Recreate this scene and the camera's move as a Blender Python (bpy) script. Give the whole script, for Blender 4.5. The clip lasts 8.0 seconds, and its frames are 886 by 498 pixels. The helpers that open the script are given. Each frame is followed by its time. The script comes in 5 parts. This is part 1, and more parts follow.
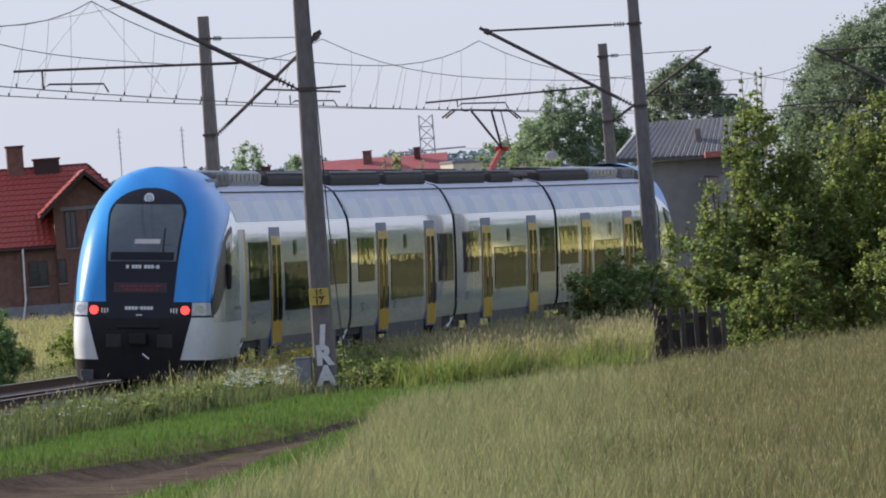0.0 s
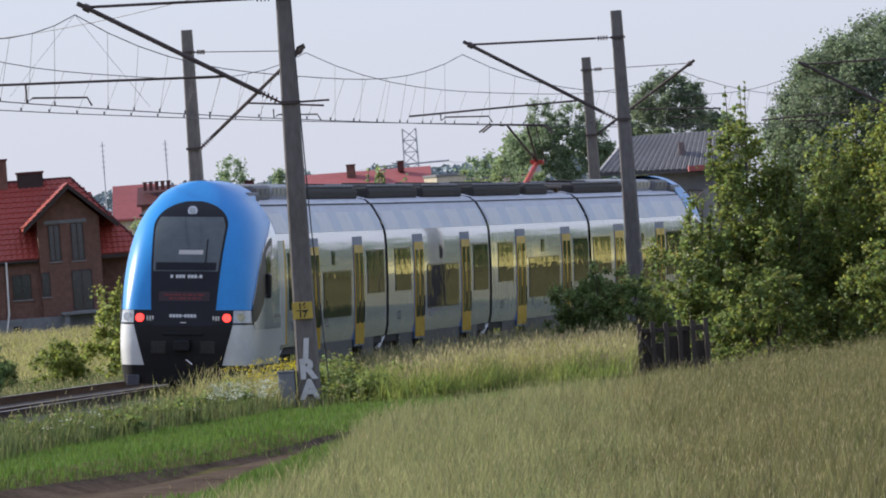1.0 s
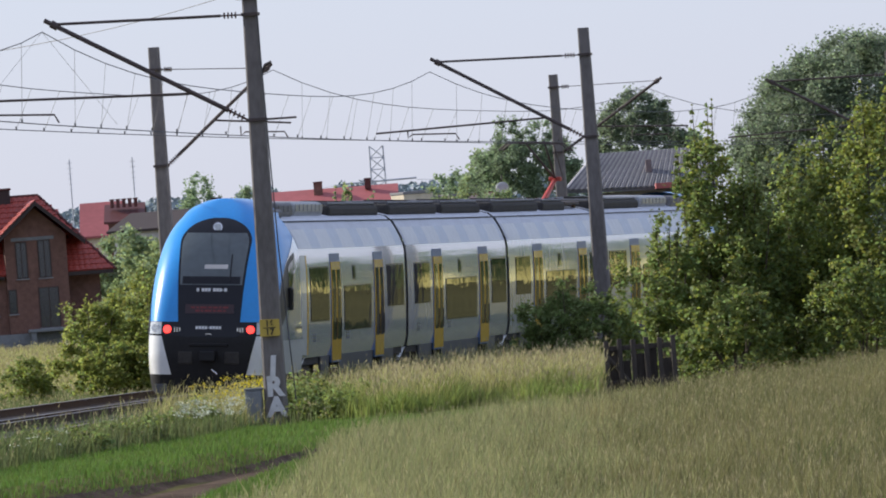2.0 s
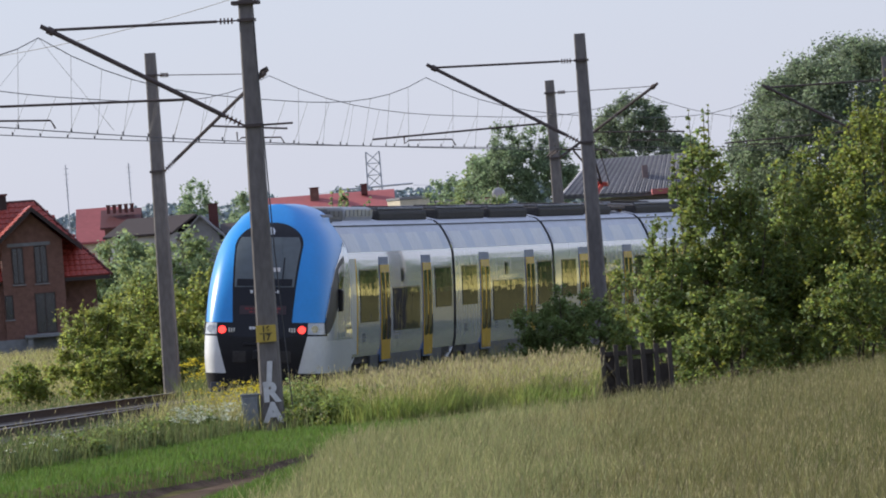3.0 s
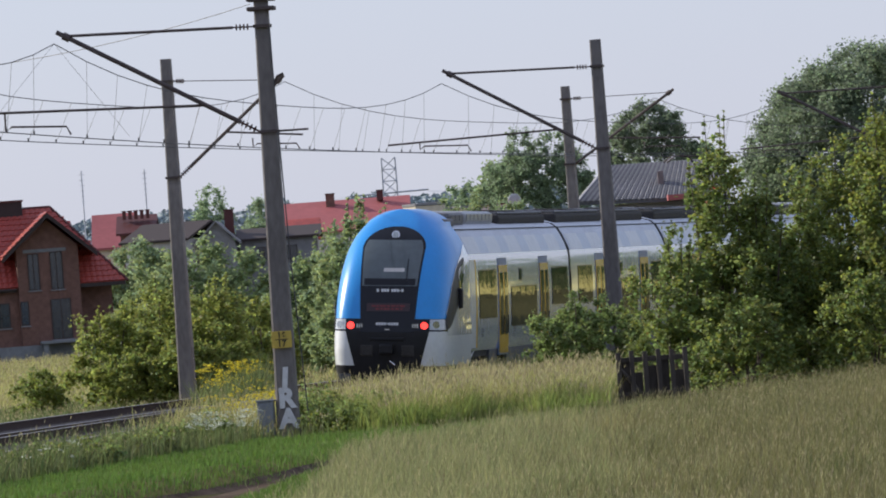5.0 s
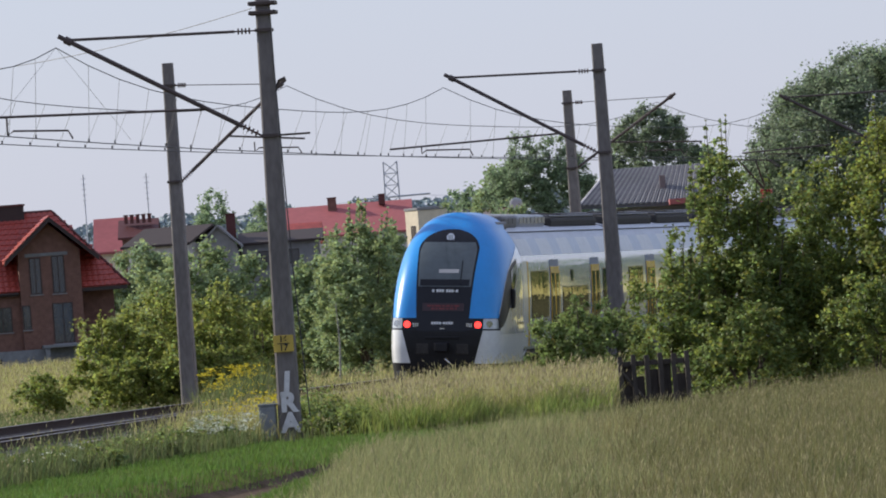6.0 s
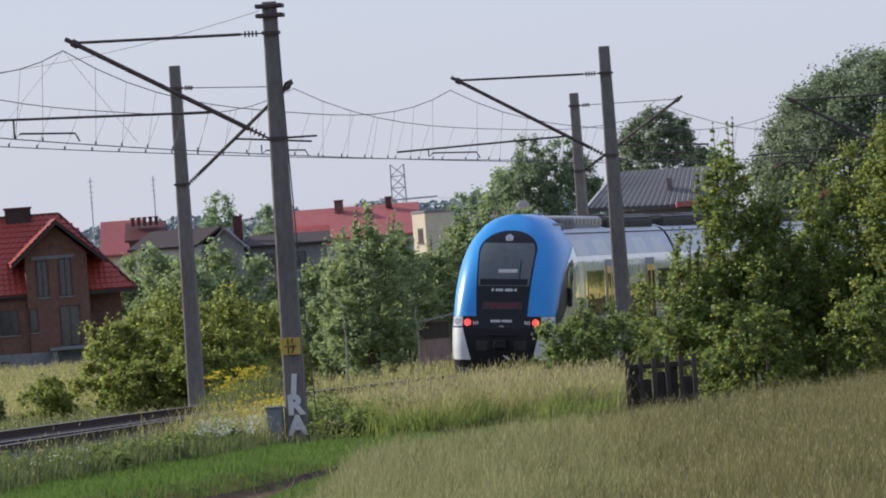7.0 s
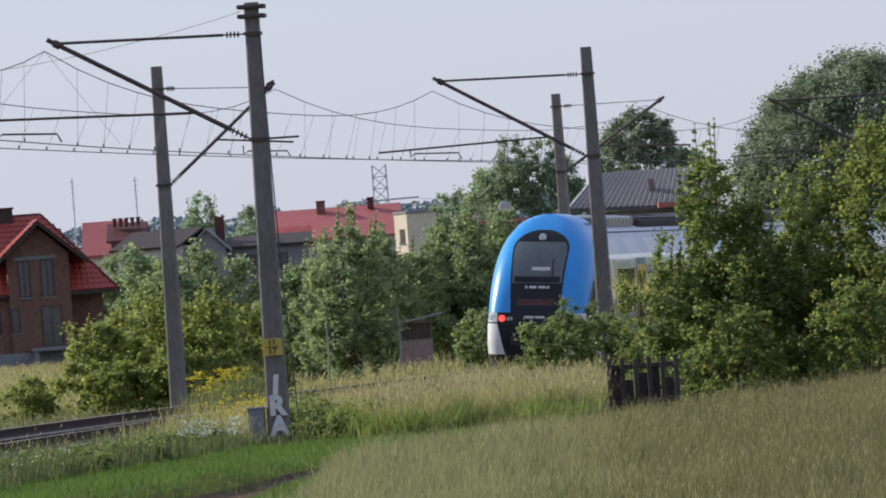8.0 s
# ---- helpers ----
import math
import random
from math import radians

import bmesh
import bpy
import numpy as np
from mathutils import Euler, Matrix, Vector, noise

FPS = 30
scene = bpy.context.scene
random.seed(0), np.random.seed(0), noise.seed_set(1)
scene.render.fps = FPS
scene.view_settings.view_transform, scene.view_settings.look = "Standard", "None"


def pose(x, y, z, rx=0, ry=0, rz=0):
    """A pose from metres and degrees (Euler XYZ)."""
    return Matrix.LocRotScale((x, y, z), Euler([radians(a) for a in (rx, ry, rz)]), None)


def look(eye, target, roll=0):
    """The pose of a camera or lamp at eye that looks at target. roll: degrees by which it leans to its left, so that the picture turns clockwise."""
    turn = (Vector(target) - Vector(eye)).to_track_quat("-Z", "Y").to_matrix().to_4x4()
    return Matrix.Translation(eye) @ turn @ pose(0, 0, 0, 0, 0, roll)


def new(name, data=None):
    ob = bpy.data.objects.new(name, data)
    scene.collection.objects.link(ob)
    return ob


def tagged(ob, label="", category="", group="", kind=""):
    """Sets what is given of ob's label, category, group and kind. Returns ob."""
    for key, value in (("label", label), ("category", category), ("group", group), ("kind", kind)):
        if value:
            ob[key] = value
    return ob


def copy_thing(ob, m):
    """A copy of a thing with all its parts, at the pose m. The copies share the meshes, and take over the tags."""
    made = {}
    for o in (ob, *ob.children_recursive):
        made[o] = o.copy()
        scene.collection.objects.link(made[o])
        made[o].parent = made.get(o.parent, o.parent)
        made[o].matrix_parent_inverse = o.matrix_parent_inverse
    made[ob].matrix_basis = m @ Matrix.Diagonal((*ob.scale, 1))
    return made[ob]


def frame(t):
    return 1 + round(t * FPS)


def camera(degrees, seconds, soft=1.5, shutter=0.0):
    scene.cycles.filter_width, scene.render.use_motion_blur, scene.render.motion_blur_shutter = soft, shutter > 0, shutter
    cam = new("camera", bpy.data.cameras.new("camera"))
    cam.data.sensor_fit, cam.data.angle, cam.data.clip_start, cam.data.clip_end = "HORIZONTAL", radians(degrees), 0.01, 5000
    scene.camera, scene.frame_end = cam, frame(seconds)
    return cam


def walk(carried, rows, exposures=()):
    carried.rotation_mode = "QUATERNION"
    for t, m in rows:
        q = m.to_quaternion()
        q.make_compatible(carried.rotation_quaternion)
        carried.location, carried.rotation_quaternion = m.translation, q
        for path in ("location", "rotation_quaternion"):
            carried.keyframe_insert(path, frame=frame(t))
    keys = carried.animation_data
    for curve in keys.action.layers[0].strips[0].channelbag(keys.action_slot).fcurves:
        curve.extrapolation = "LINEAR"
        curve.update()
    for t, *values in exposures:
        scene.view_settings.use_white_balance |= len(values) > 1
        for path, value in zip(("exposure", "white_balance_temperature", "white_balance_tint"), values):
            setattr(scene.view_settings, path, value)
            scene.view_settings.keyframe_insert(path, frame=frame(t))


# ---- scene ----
# The camera stands on the meadow with a long lens and only pans.
EYE = (0.0, 0.0, 2.04)
LONG = 15570.0  # lens length in the unit of the pan steps below
TURN = radians(4.3)
cam = camera(2 * math.degrees(math.atan(784.0 / LONG)), 8.0, soft=1.9)


def aim(a, b):
    """The camera's pose, panned by a to the right and b down; its roll stays."""
    b -= 96.5
    u = a * math.cos(TURN) - b * math.sin(TURN)
    w = a * math.sin(TURN) + b * math.cos(TURN)
    return look(EYE, (EYE[0] + u, EYE[1] + LONG, EYE[2] - w), -4.3)


walk(cam, [
    (0.0, aim(-82.7, 88.8)), (0.5, aim(-65.8, 78.1)), (1.0, aim(-53.6, 64.6)), (1.5, aim(-52.1, 45.9)),
    (1.7, aim(-46.0, 46.5)), (2.0, aim(4.6, 34.0)), (2.2, aim(19.0, 32.0)), (2.75, aim(14.0, 26.0)), (3.3, aim(8.0, 21.5)), (3.5, aim(4.6, 19.9)),
    (4.0, aim(-12.2, 21.5)), (4.5, aim(-6.1, 18.6)), (4.7, aim(-15.0, 16.5)), (5.3, aim(-17.0, 10.0)), (5.8, aim(-17.0, 5.5)),
    (6.0, aim(-19.9, 6.1)), (6.5, aim(-24.5, 4.3)), (7.0, aim(-32.1, 1.3)), (7.5, aim(-27.5, 1.2)),
    (7.7, aim(-14.5, 1.0)), (8.0, aim(0.0, 0.0)),
], exposures=((0.0, 0.25), (1.5, 0.30), (3.5, 0.22), (4.5, 0.19), (6.0, 0.14), (8.0, 0.14)))

# ---- light ----
SUN_UP, SUN_TURN = 25.0, -64.0  # elevation; azimuth from +y towards +x, in degrees
world = bpy.data.worlds.new("sky")
scene.world = world
world.use_nodes = True
wn = world.node_tree
sky = wn.nodes.new("ShaderNodeTexSky")
sky.sky_type, sky.sun_disc = "NISHITA", False
sky.sun_elevation, sky.sun_rotation = radians(SUN_UP), radians(SUN_TURN)
sky.air_density, sky.dust_density, sky.ozone_density = 1.0, 0.6, 2.0
wn.links.new(sky.outputs[0], wn.nodes["Background"].inputs[0])
wn.nodes["Background"].inputs[1].default_value = 0.037
# the even white of summer haze over the whole sky
haze, both = wn.nodes.new("ShaderNodeBackground"), wn.nodes.new("ShaderNodeAddShader")
haze.inputs[0].default_value, haze.inputs[1].default_value = (0.345, 0.38, 0.53, 1), 1.0
wn.links.new(wn.nodes["Background"].outputs[0], both.inputs[0])
wn.links.new(haze.outputs[0], both.inputs[1])
wn.links.new(both.outputs[0], wn.nodes["World Output"].inputs["Surface"])
lamp = bpy.data.lights.new("sun", "SUN")
lamp.energy, lamp.angle, lamp.color = 5.0, radians(0.6), (1.0, 0.93, 0.82)
sun = new("sun", lamp)
a, e = radians(SUN_TURN), radians(SUN_UP)
sun.matrix_basis = look((math.sin(a) * math.cos(e) * 50, math.cos(a) * math.cos(e) * 50 + 150, math.sin(e) * 50), (0, 150, 0))

# ---- materials ----


def material(name, colour, rough=0.6, metal=0.0, vary=0.15, scale=4.0, bump=0.0, bump_scale=30.0, second=None, coat=0.0,
             emit=None, island=0.0, through_light=0.0, spec=0.5, stretch=(1, 1, 1)):
    """A Principled material with two scales of mottling, and a bump."""
    m = bpy.data.materials.new(name)
    m.use_nodes = True
    nt = m.node_tree
    bs = nt.nodes["Principled BSDF"]
    link = nt.links.new
    bs.inputs["Roughness"].default_value = rough
    bs.inputs["Metallic"].default_value = metal
    bs.inputs["Coat Weight"].default_value = coat
    bs.inputs["Specular IOR Level"].default_value = spec
    coord = nt.nodes.new("ShaderNodeTexCoord")
    maps = nt.nodes.new("ShaderNodeMapping")
    maps.inputs["Scale"].default_value = stretch
    link(coord.outputs["Object"], maps.inputs[0])
    big, small = nt.nodes.new("ShaderNodeTexNoise"), nt.nodes.new("ShaderNodeTexNoise")
    for tex, sc in ((big, scale), (small, scale * 9)):
        tex.inputs["Scale"].default_value = sc
        tex.inputs["Detail"].default_value = 4
        link(maps.outputs[0], tex.inputs["Vector"])
    add = nt.nodes.new("ShaderNodeMath")
    add.operation = "ADD"
    link(big.outputs["Fac"], add.inputs[0])
    link(small.outputs["Fac"], add.inputs[1])
    value = add.outputs[0]
    rng = nt.nodes.new("ShaderNodeMapRange")
    rng.inputs["From Min"].default_value, rng.inputs["From Max"].default_value = 0.7, 1.3
    link(value, rng.inputs["Value"])
    mix = nt.nodes.new("ShaderNodeMix")
    mix.data_type = "RGBA"
    dark = tuple(c * (1 - vary) for c in colour)
    light = second if second else tuple(min(1, c * (1 + vary)) for c in colour)
    mix.inputs[6].default_value, mix.inputs[7].default_value = (*dark, 1), (*light, 1)
    link(rng.outputs[0], mix.inputs[0])
    out = mix.outputs[2]
    if island:
        geo = nt.nodes.new("ShaderNodeNewGeometry")
        hsv = nt.nodes.new("ShaderNodeHueSaturation")
        r2 = nt.nodes.new("ShaderNodeMapRange")
        r2.inputs["To Min"].default_value, r2.inputs["To Max"].default_value = 1 - island, 1 + island
        link(geo.outputs["Random Per Island"], r2.inputs["Value"])
        link(r2.outputs[0], hsv.inputs["Value"])
        r3 = nt.nodes.new("ShaderNodeMapRange")
        r3.inputs["To Min"].default_value, r3.inputs["To Max"].default_value = 0.5 - island * 0.06, 0.5 + island * 0.06
        link(geo.outputs["Random Per Island"], r3.inputs["Value"])
        link(r3.outputs[0], hsv.inputs["Hue"])
        link(out, hsv.inputs["Color"])
        out = hsv.outputs[0]
    link(out, bs.inputs["Base Color"])
    if bump:
        bt, bn = nt.nodes.new("ShaderNodeTexNoise"), nt.nodes.new("ShaderNodeBump")
        bt.inputs["Scale"].default_value = bump_scale
        link(maps.outputs[0], bt.inputs["Vector"])
        link(bt.outputs["Fac"], bn.inputs["Height"])
        bn.inputs["Strength"].default_value, bn.inputs["Distance"].default_value = bump, 0.02
        link(bn.outputs[0], bs.inputs["Normal"])
    if emit:
        bs.inputs["Emission Color"].default_value = (*emit[:3], 1)
        bs.inputs["Emission Strength"].default_value = emit[3]
    if through_light:
        tr, ms = nt.nodes.new("ShaderNodeBsdfTranslucent"), nt.nodes.new("ShaderNodeMixShader")
        link(out, tr.inputs["Color"])
        ms.inputs[0].default_value = through_light
        link(bs.outputs[0], ms.inputs[1])
        link(tr.outputs[0], ms.inputs[2])
        link(ms.outputs[0], nt.nodes["Material Output"].inputs["Surface"])
    return m


M = {
    "blue": material("blue paint", (0.016, 0.275, 0.70), 0.32, vary=0.05, scale=1.5, spec=0.4, coat=0.25),
    "white": material("white paint", (0.66, 0.68, 0.68), 0.25, vary=0.06, scale=1.0, coat=0.5),
    "silver": material("silver grey paint", (0.66, 0.69, 0.71), 0.14, metal=0.08, vary=0.06, scale=0.8, coat=1.0, bump=0.3, bump_scale=2.0, stretch=(1, 1, 0.15)),
    "roof_grey": material("pale roof paint", (0.50, 0.53, 0.60), 0.38, vary=0.12, scale=0.7),
    "reflection_pale": material("pale painted reflection", (0.62, 0.635, 0.65), 0.35, vary=0.12),
    "reflection_blue": material("blue-grey painted reflection", (0.44, 0.49, 0.57), 0.3, vary=0.12),
    "black": material("black plastic", (0.012, 0.012, 0.014), 0.4, vary=0.3, spec=0.25),
    "gloss_black": material("black glossy mask", (0.008, 0.009, 0.013), 0.2, vary=0.2, spec=0.3),
    "glass": material("dark tinted glass", (0.006, 0.008, 0.010), 0.03, vary=0.1, spec=0.38, bump=0.3, bump_scale=1.6),
    # grey base paler than glass: reflected sky is put into the colour
    "screen": material("windscreen glass", (0.085, 0.105, 0.11), 0.06, vary=0.15, scale=0.6, spec=0.7),
    "door_yellow": material("yellow door paint", (0.62, 0.37, 0.03), 0.25, vary=0.06, coat=0.4),
    "band_blue": material("blue trim", (0.05, 0.11, 0.25), 0.35, vary=0.1),
    "skirt": material("dusty grey skirt", (0.055, 0.06, 0.07), 0.5, vary=0.25, scale=1.5),
    "rubber": material("black rubber", (0.015, 0.015, 0.017), 0.7, vary=0.2),
    "under": material("underframe grime", (0.03, 0.027, 0.025), 0.8, vary=0.4),
    "hood_grey": material("grey roof hood", (0.26, 0.27, 0.29), 0.35, vary=0.3),
    "roof_gear": material("roof gear grey", (0.13, 0.13, 0.14), 0.55, vary=0.3),
    "red_lamp": material("red tail lamp", (0.7, 0.03, 0.03), 0.3, emit=(1.0, 0.05, 0.04, 2.2)),
    "lens": material("clear lamp lens", (0.45, 0.48, 0.5), 0.08, vary=0.3, scale=30, coat=1.0),
    "chrome": material("bright metal", (0.7, 0.7, 0.7), 0.2, metal=1.0),
    "red_paint": material("red insulated arm", (0.45, 0.05, 0.03), 0.5),
    "display": material("unlit red display", (0.03, 0.009, 0.011), 0.3, vary=0.4, scale=14),
    "faint_red": material("dim red display text", (0.22, 0.025, 0.03), 0.4, vary=0.4, scale=20),
    "letter": material("white lettering", (0.75, 0.77, 0.8), 0.5, vary=0.03),
    "concrete": material("weathered concrete", (0.165, 0.15, 0.143), 0.9, vary=0.25, scale=1.5, bump=0.4, bump_scale=14, stretch=(1, 1, 0.3)),
    "steel": material("rusted galvanised steel", (0.085, 0.065, 0.06), 0.65, metal=0.3, vary=0.3),
    "wire": material("oxidised wire", (0.06, 0.06, 0.065), 0.6, metal=0.3),
    "insulator": material("brown porcelain", (0.07, 0.03, 0.025), 0.25),
    "sign_yellow": material("yellow sign plate", (0.50, 0.36, 0.06), 0.5, vary=0.12),
    "ink": material("black lettering", (0.015, 0.015, 0.015), 0.6),
    "spray": material("white spray paint", (0.62, 0.62, 0.63), 0.8, vary=0.12, scale=8),
    "box_grey": material("grey cabinet paint", (0.19, 0.205, 0.22), 0.6, vary=0.15),
    "rail_top": material("dull rail head", (0.22, 0.18, 0.16), 0.4, metal=0.7, vary=0.1),
    "rail_rust": material("rusty rail web", (0.055, 0.032, 0.024), 0.9, vary=0.3, scale=6),
    "sleeper": material("grey sleeper", (0.16, 0.14, 0.12), 0.9, vary=0.3),
    "ballast": material("ballast stones", (0.12, 0.09, 0.075), 0.95, vary=0.5, scale=9, bump=0.8, bump_scale=18, spec=0.05),
    "ground": material("meadow ground", (0.075, 0.085, 0.03), 0.95, vary=0.4, scale=0.25, second=(0.15, 0.13, 0.05), bump=0.5, bump_scale=3, spec=0.03),
    "soil": material("trodden earth track", (0.075, 0.05, 0.036), 0.95, vary=0.45, scale=1.2, bump=0.8, bump_scale=8, second=(0.13, 0.095, 0.07), spec=0.03),
    "lawn": material("short fresh grass", (0.10, 0.20, 0.03), 0.8, island=0.3, vary=0.3, scale=0.6, second=(0.14, 0.225, 0.045), through_light=0.45),
    "meadow": material("tall meadow grass", (0.135, 0.165, 0.058), 0.85, island=0.3, vary=0.35, scale=0.35, second=(0.255, 0.225, 0.10), through_light=0.45),
    "meadow_pale": material("pale green meadow grass", (0.225, 0.275, 0.105), 0.85, island=0.3, vary=0.35, scale=0.35, second=(0.35, 0.34, 0.16), through_light=0.5),
    "fresh_grass": material("fresh tall grass", (0.20, 0.29, 0.06), 0.85, island=0.3, vary=0.3, scale=0.5, second=(0.27, 0.31, 0.09), through_light=0.5),
    # greyed and bluish: the haze before the crowns is put into the colour
    "leaf_old": material("dark crown leaves with painted haze", (0.20, 0.255, 0.185), 0.85, island=0.15, vary=0.2, scale=0.25, second=(0.24, 0.285, 0.185), through_light=0.55, spec=0.1),
    "leaf_sun": material("sunlit yellow-green leaves", (0.275, 0.345, 0.075), 0.6, island=0.4, vary=0.25, scale=0.8, second=(0.38, 0.39, 0.10), through_light=0.58),
    "slate": material("dark grey corrugated roof", (0.105, 0.105, 0.12), 0.65, vary=0.25, scale=0.6),
    "ripe_grass": material("sunlit ripening grass", (0.32, 0.36, 0.115), 0.85, island=0.3, vary=0.3, scale=0.35, second=(0.48, 0.435, 0.185), through_light=0.5),
    "straw": material("dry seed heads", (0.36, 0.315, 0.18), 0.9, island=0.3, vary=0.25, scale=0.5, through_light=0.4),
    "weeds": material("weeds", (0.115, 0.175, 0.055), 0.85, island=0.4, vary=0.35, scale=0.6, second=(0.19, 0.215, 0.085), through_light=0.45),
    "bloom_white": material("white umbels", (0.60, 0.63, 0.50), 0.9, island=0.2),
    "bloom_yellow": material("yellow blossom", (0.68, 0.56, 0.04), 0.9, island=0.15, through_light=0.3),
    "leaf_bright": material("bright leaves", (0.22, 0.29, 0.055), 0.6, island=0.4, vary=0.25, scale=0.8, second=(0.34, 0.35, 0.08), through_light=0.58),
    "leaf": material("green leaves", (0.20, 0.285, 0.095), 0.6, island=0.45, vary=0.3, scale=0.7, second=(0.28, 0.335, 0.11), through_light=0.56),
    "leaf_dark": material("dark leaves", (0.14, 0.22, 0.085), 0.6, island=0.35, vary=0.3, scale=0.5, through_light=0.48),
    # leaf_far and leaf_mid carry distance haze in their colour, paler than real leaves
    "leaf_far": material("far leaves with painted haze", (0.295, 0.39, 0.225), 0.8, island=0.2, vary=0.2, scale=0.2, through_light=0.48),
    "leaf_mid": material("green leaves with painted haze", (0.31, 0.415, 0.19), 0.7, island=0.3, vary=0.3, scale=0.4, second=(0.41, 0.465, 0.19), through_light=0.55),
    # bluish and pale: the distance haze is painted into this leaf colour
    "leaf_haze": material("far woods with painted haze", (0.27, 0.33, 0.35), 0.9, island=0.15, vary=0.15, scale=0.02),
    "crop": material("ripe yellow field", (0.62, 0.53, 0.14), 0.9, vary=0.3, scale=0.12, bump=0.3, bump_scale=2),
    "bark": material("grey-brown bark", (0.085, 0.065, 0.045), 0.9, vary=0.3, bump=0.5),
    "birch": material("pale birch bark", (0.27, 0.265, 0.235), 0.8, vary=0.3),
    "timber": material("weathered dark timber", (0.055, 0.045, 0.038), 0.85, vary=0.35, scale=2, stretch=(1, 1, 0.2), bump=0.3),
    "brick": material("red brick", (0.17, 0.090, 0.070), 0.9, vary=0.35, scale=3, bump=0.3),
    "mortar": material("grey mortar", (0.20, 0.15, 0.13), 0.95, vary=0.2),
    "tile": material("red clay tile", (0.36, 0.062, 0.045), 0.5, vary=0.35, scale=1.3),
    "tile_brown": material("grey-brown corrugated roof", (0.17, 0.13, 0.13), 0.7, vary=0.2, scale=0.5),
    "ridge": material("dark ridge tile", (0.09, 0.02, 0.018), 0.6),
    "soffit": material("dark eaves board", (0.035, 0.022, 0.02), 0.7),
    "plaster": material("pale plaster", (0.56, 0.53, 0.50), 0.9, vary=0.15, scale=0.3),
    "plaster_cream": material("cream plaster", (0.66, 0.58, 0.44), 0.9, vary=0.1, scale=0.3),
    "plaster_grey": material("grey plaster", (0.24, 0.235, 0.24), 0.9, vary=0.15, scale=0.3),
    # red muted towards pink, with distance haze mixed into the colour
    "red_sheet": material("red sheet roof", (0.37, 0.10, 0.10), 0.7, vary=0.12, scale=0.3),
    "pink_boards": material("faded pinkish boards", (0.26, 0.19, 0.175), 0.85, vary=0.25, scale=1.5, stretch=(1, 1, 0.2)),
    "pane": material("dark window pane", (0.02, 0.024, 0.03), 0.08, spec=0.8),
    "footing": material("grey footing blocks", (0.20, 0.21, 0.22), 0.9, vary=0.2),
    # lightened steel: distance haze is part of the colour
    "lattice": material("galvanised lattice with painted haze", (0.50, 0.52, 0.57), 0.8, vary=0.1),
    "white_pipe": material("white plastic", (0.7, 0.7, 0.7), 0.4),
    "dish": material("satellite dish", (0.38, 0.39, 0.41), 0.5),
}

# ---- building helpers ----


def part(name, bm, mat, parent=None, label="", smooth=False):
    """Link a bmesh as one mesh object, under parent if given."""
    me = bpy.data.meshes.new(name)
    if smooth:
        for fc in bm.faces:
            fc.smooth = True
    bm.normal_update()
    bm.to_mesh(me)
    bm.free()
    me.materials.append(M[mat])
    ob = new(name, me)
    if parent:
        ob.parent = parent
    if label:
        ob["label"] = label
    return ob


def thing(name, label, category, m=None, group="", kind=""):
    """An Empty that carries the parts of a thing."""
    ob = new(name)
    if m:
        ob.matrix_basis = m
    return tagged(ob, label, category, group, kind)


def raw(name, verts, faces, mat, parent=None, label="", smooth=False):
    me = bpy.data.meshes.new(name)
    me.from_pydata([tuple(v) for v in verts], [], [tuple(q) for q in faces])
    me.materials.append(M[mat])
    if smooth:
        me.polygons.foreach_set("use_smooth", [True] * len(me.polygons))
    me.update()
    ob = new(name, me)
    if parent:
        ob.parent = parent
    if label:
        ob["label"] = label
    return ob


def box(bm, x0, x1, y0, y1, z0, z1, bevel=0.0, m=None):
    r = bmesh.ops.create_cube(bm, size=1, matrix=Matrix.Translation(((x0 + x1) / 2, (y0 + y1) / 2, (z0 + z1) / 2)) @ Matrix.Diagonal((x1 - x0, y1 - y0, z1 - z0, 1)))
    vs = r["verts"]
    if m:
        bmesh.ops.transform(bm, matrix=m, verts=vs)
    if bevel:
        es = list({ed for v in vs for ed in v.link_edges})
        bmesh.ops.bevel(bm, geom=es, offset=bevel, segments=2, affect="EDGES", profile=0.5)
    return bm


def boxed(*args, **kw):
    return box(bmesh.new(), *args, **kw)


def rod(bm, p, q, r0, r1=None, seg=8):
    """A round bar from p to q."""
    p, q = Vector(p), Vector(q)
    d = q - p
    m = Matrix.Translation((p + q) / 2) @ d.to_track_quat("Z", "Y").to_matrix().to_4x4()
    bmesh.ops.create_cone(bm, cap_ends=True, segments=seg, radius1=r0, radius2=r0 if r1 is None else r1, depth=d.length, matrix=m)
    return bm


def rodded(*args, **kw):
    return rod(bmesh.new(), *args, **kw)


def chain(bm, pts, r, seg=6):
    """A continuous bent tube through the points."""
    pts = [Vector(p) for p in pts]
    rings = []
    for i, p in enumerate(pts):
        d = (pts[min(i + 1, len(pts) - 1)] - pts[max(i - 1, 0)]).normalized()
        u = d.cross(Vector((0.31, 0.17, 0.93))).normalized()
        v = d.cross(u)
        rings.append([bm.verts.new(p + (u * math.cos(k * math.tau / seg) + v * math.sin(k * math.tau / seg)) * r) for k in range(seg)])
    for a0, a1 in zip(rings, rings[1:]):
        for k in range(seg):
            bm.faces.new([a0[k], a0[(k + 1) % seg], a1[(k + 1) % seg], a1[k]])
    bm.faces.new(rings[0][::-1]), bm.faces.new(rings[-1])
    return bm


def disc(bm, centre, axis, r, depth, seg=16):
    c, a_ = Vector(centre), Vector(axis).normalized()
    return rod(bm, c - a_ * depth / 2, c + a_ * depth / 2, r, seg=seg)


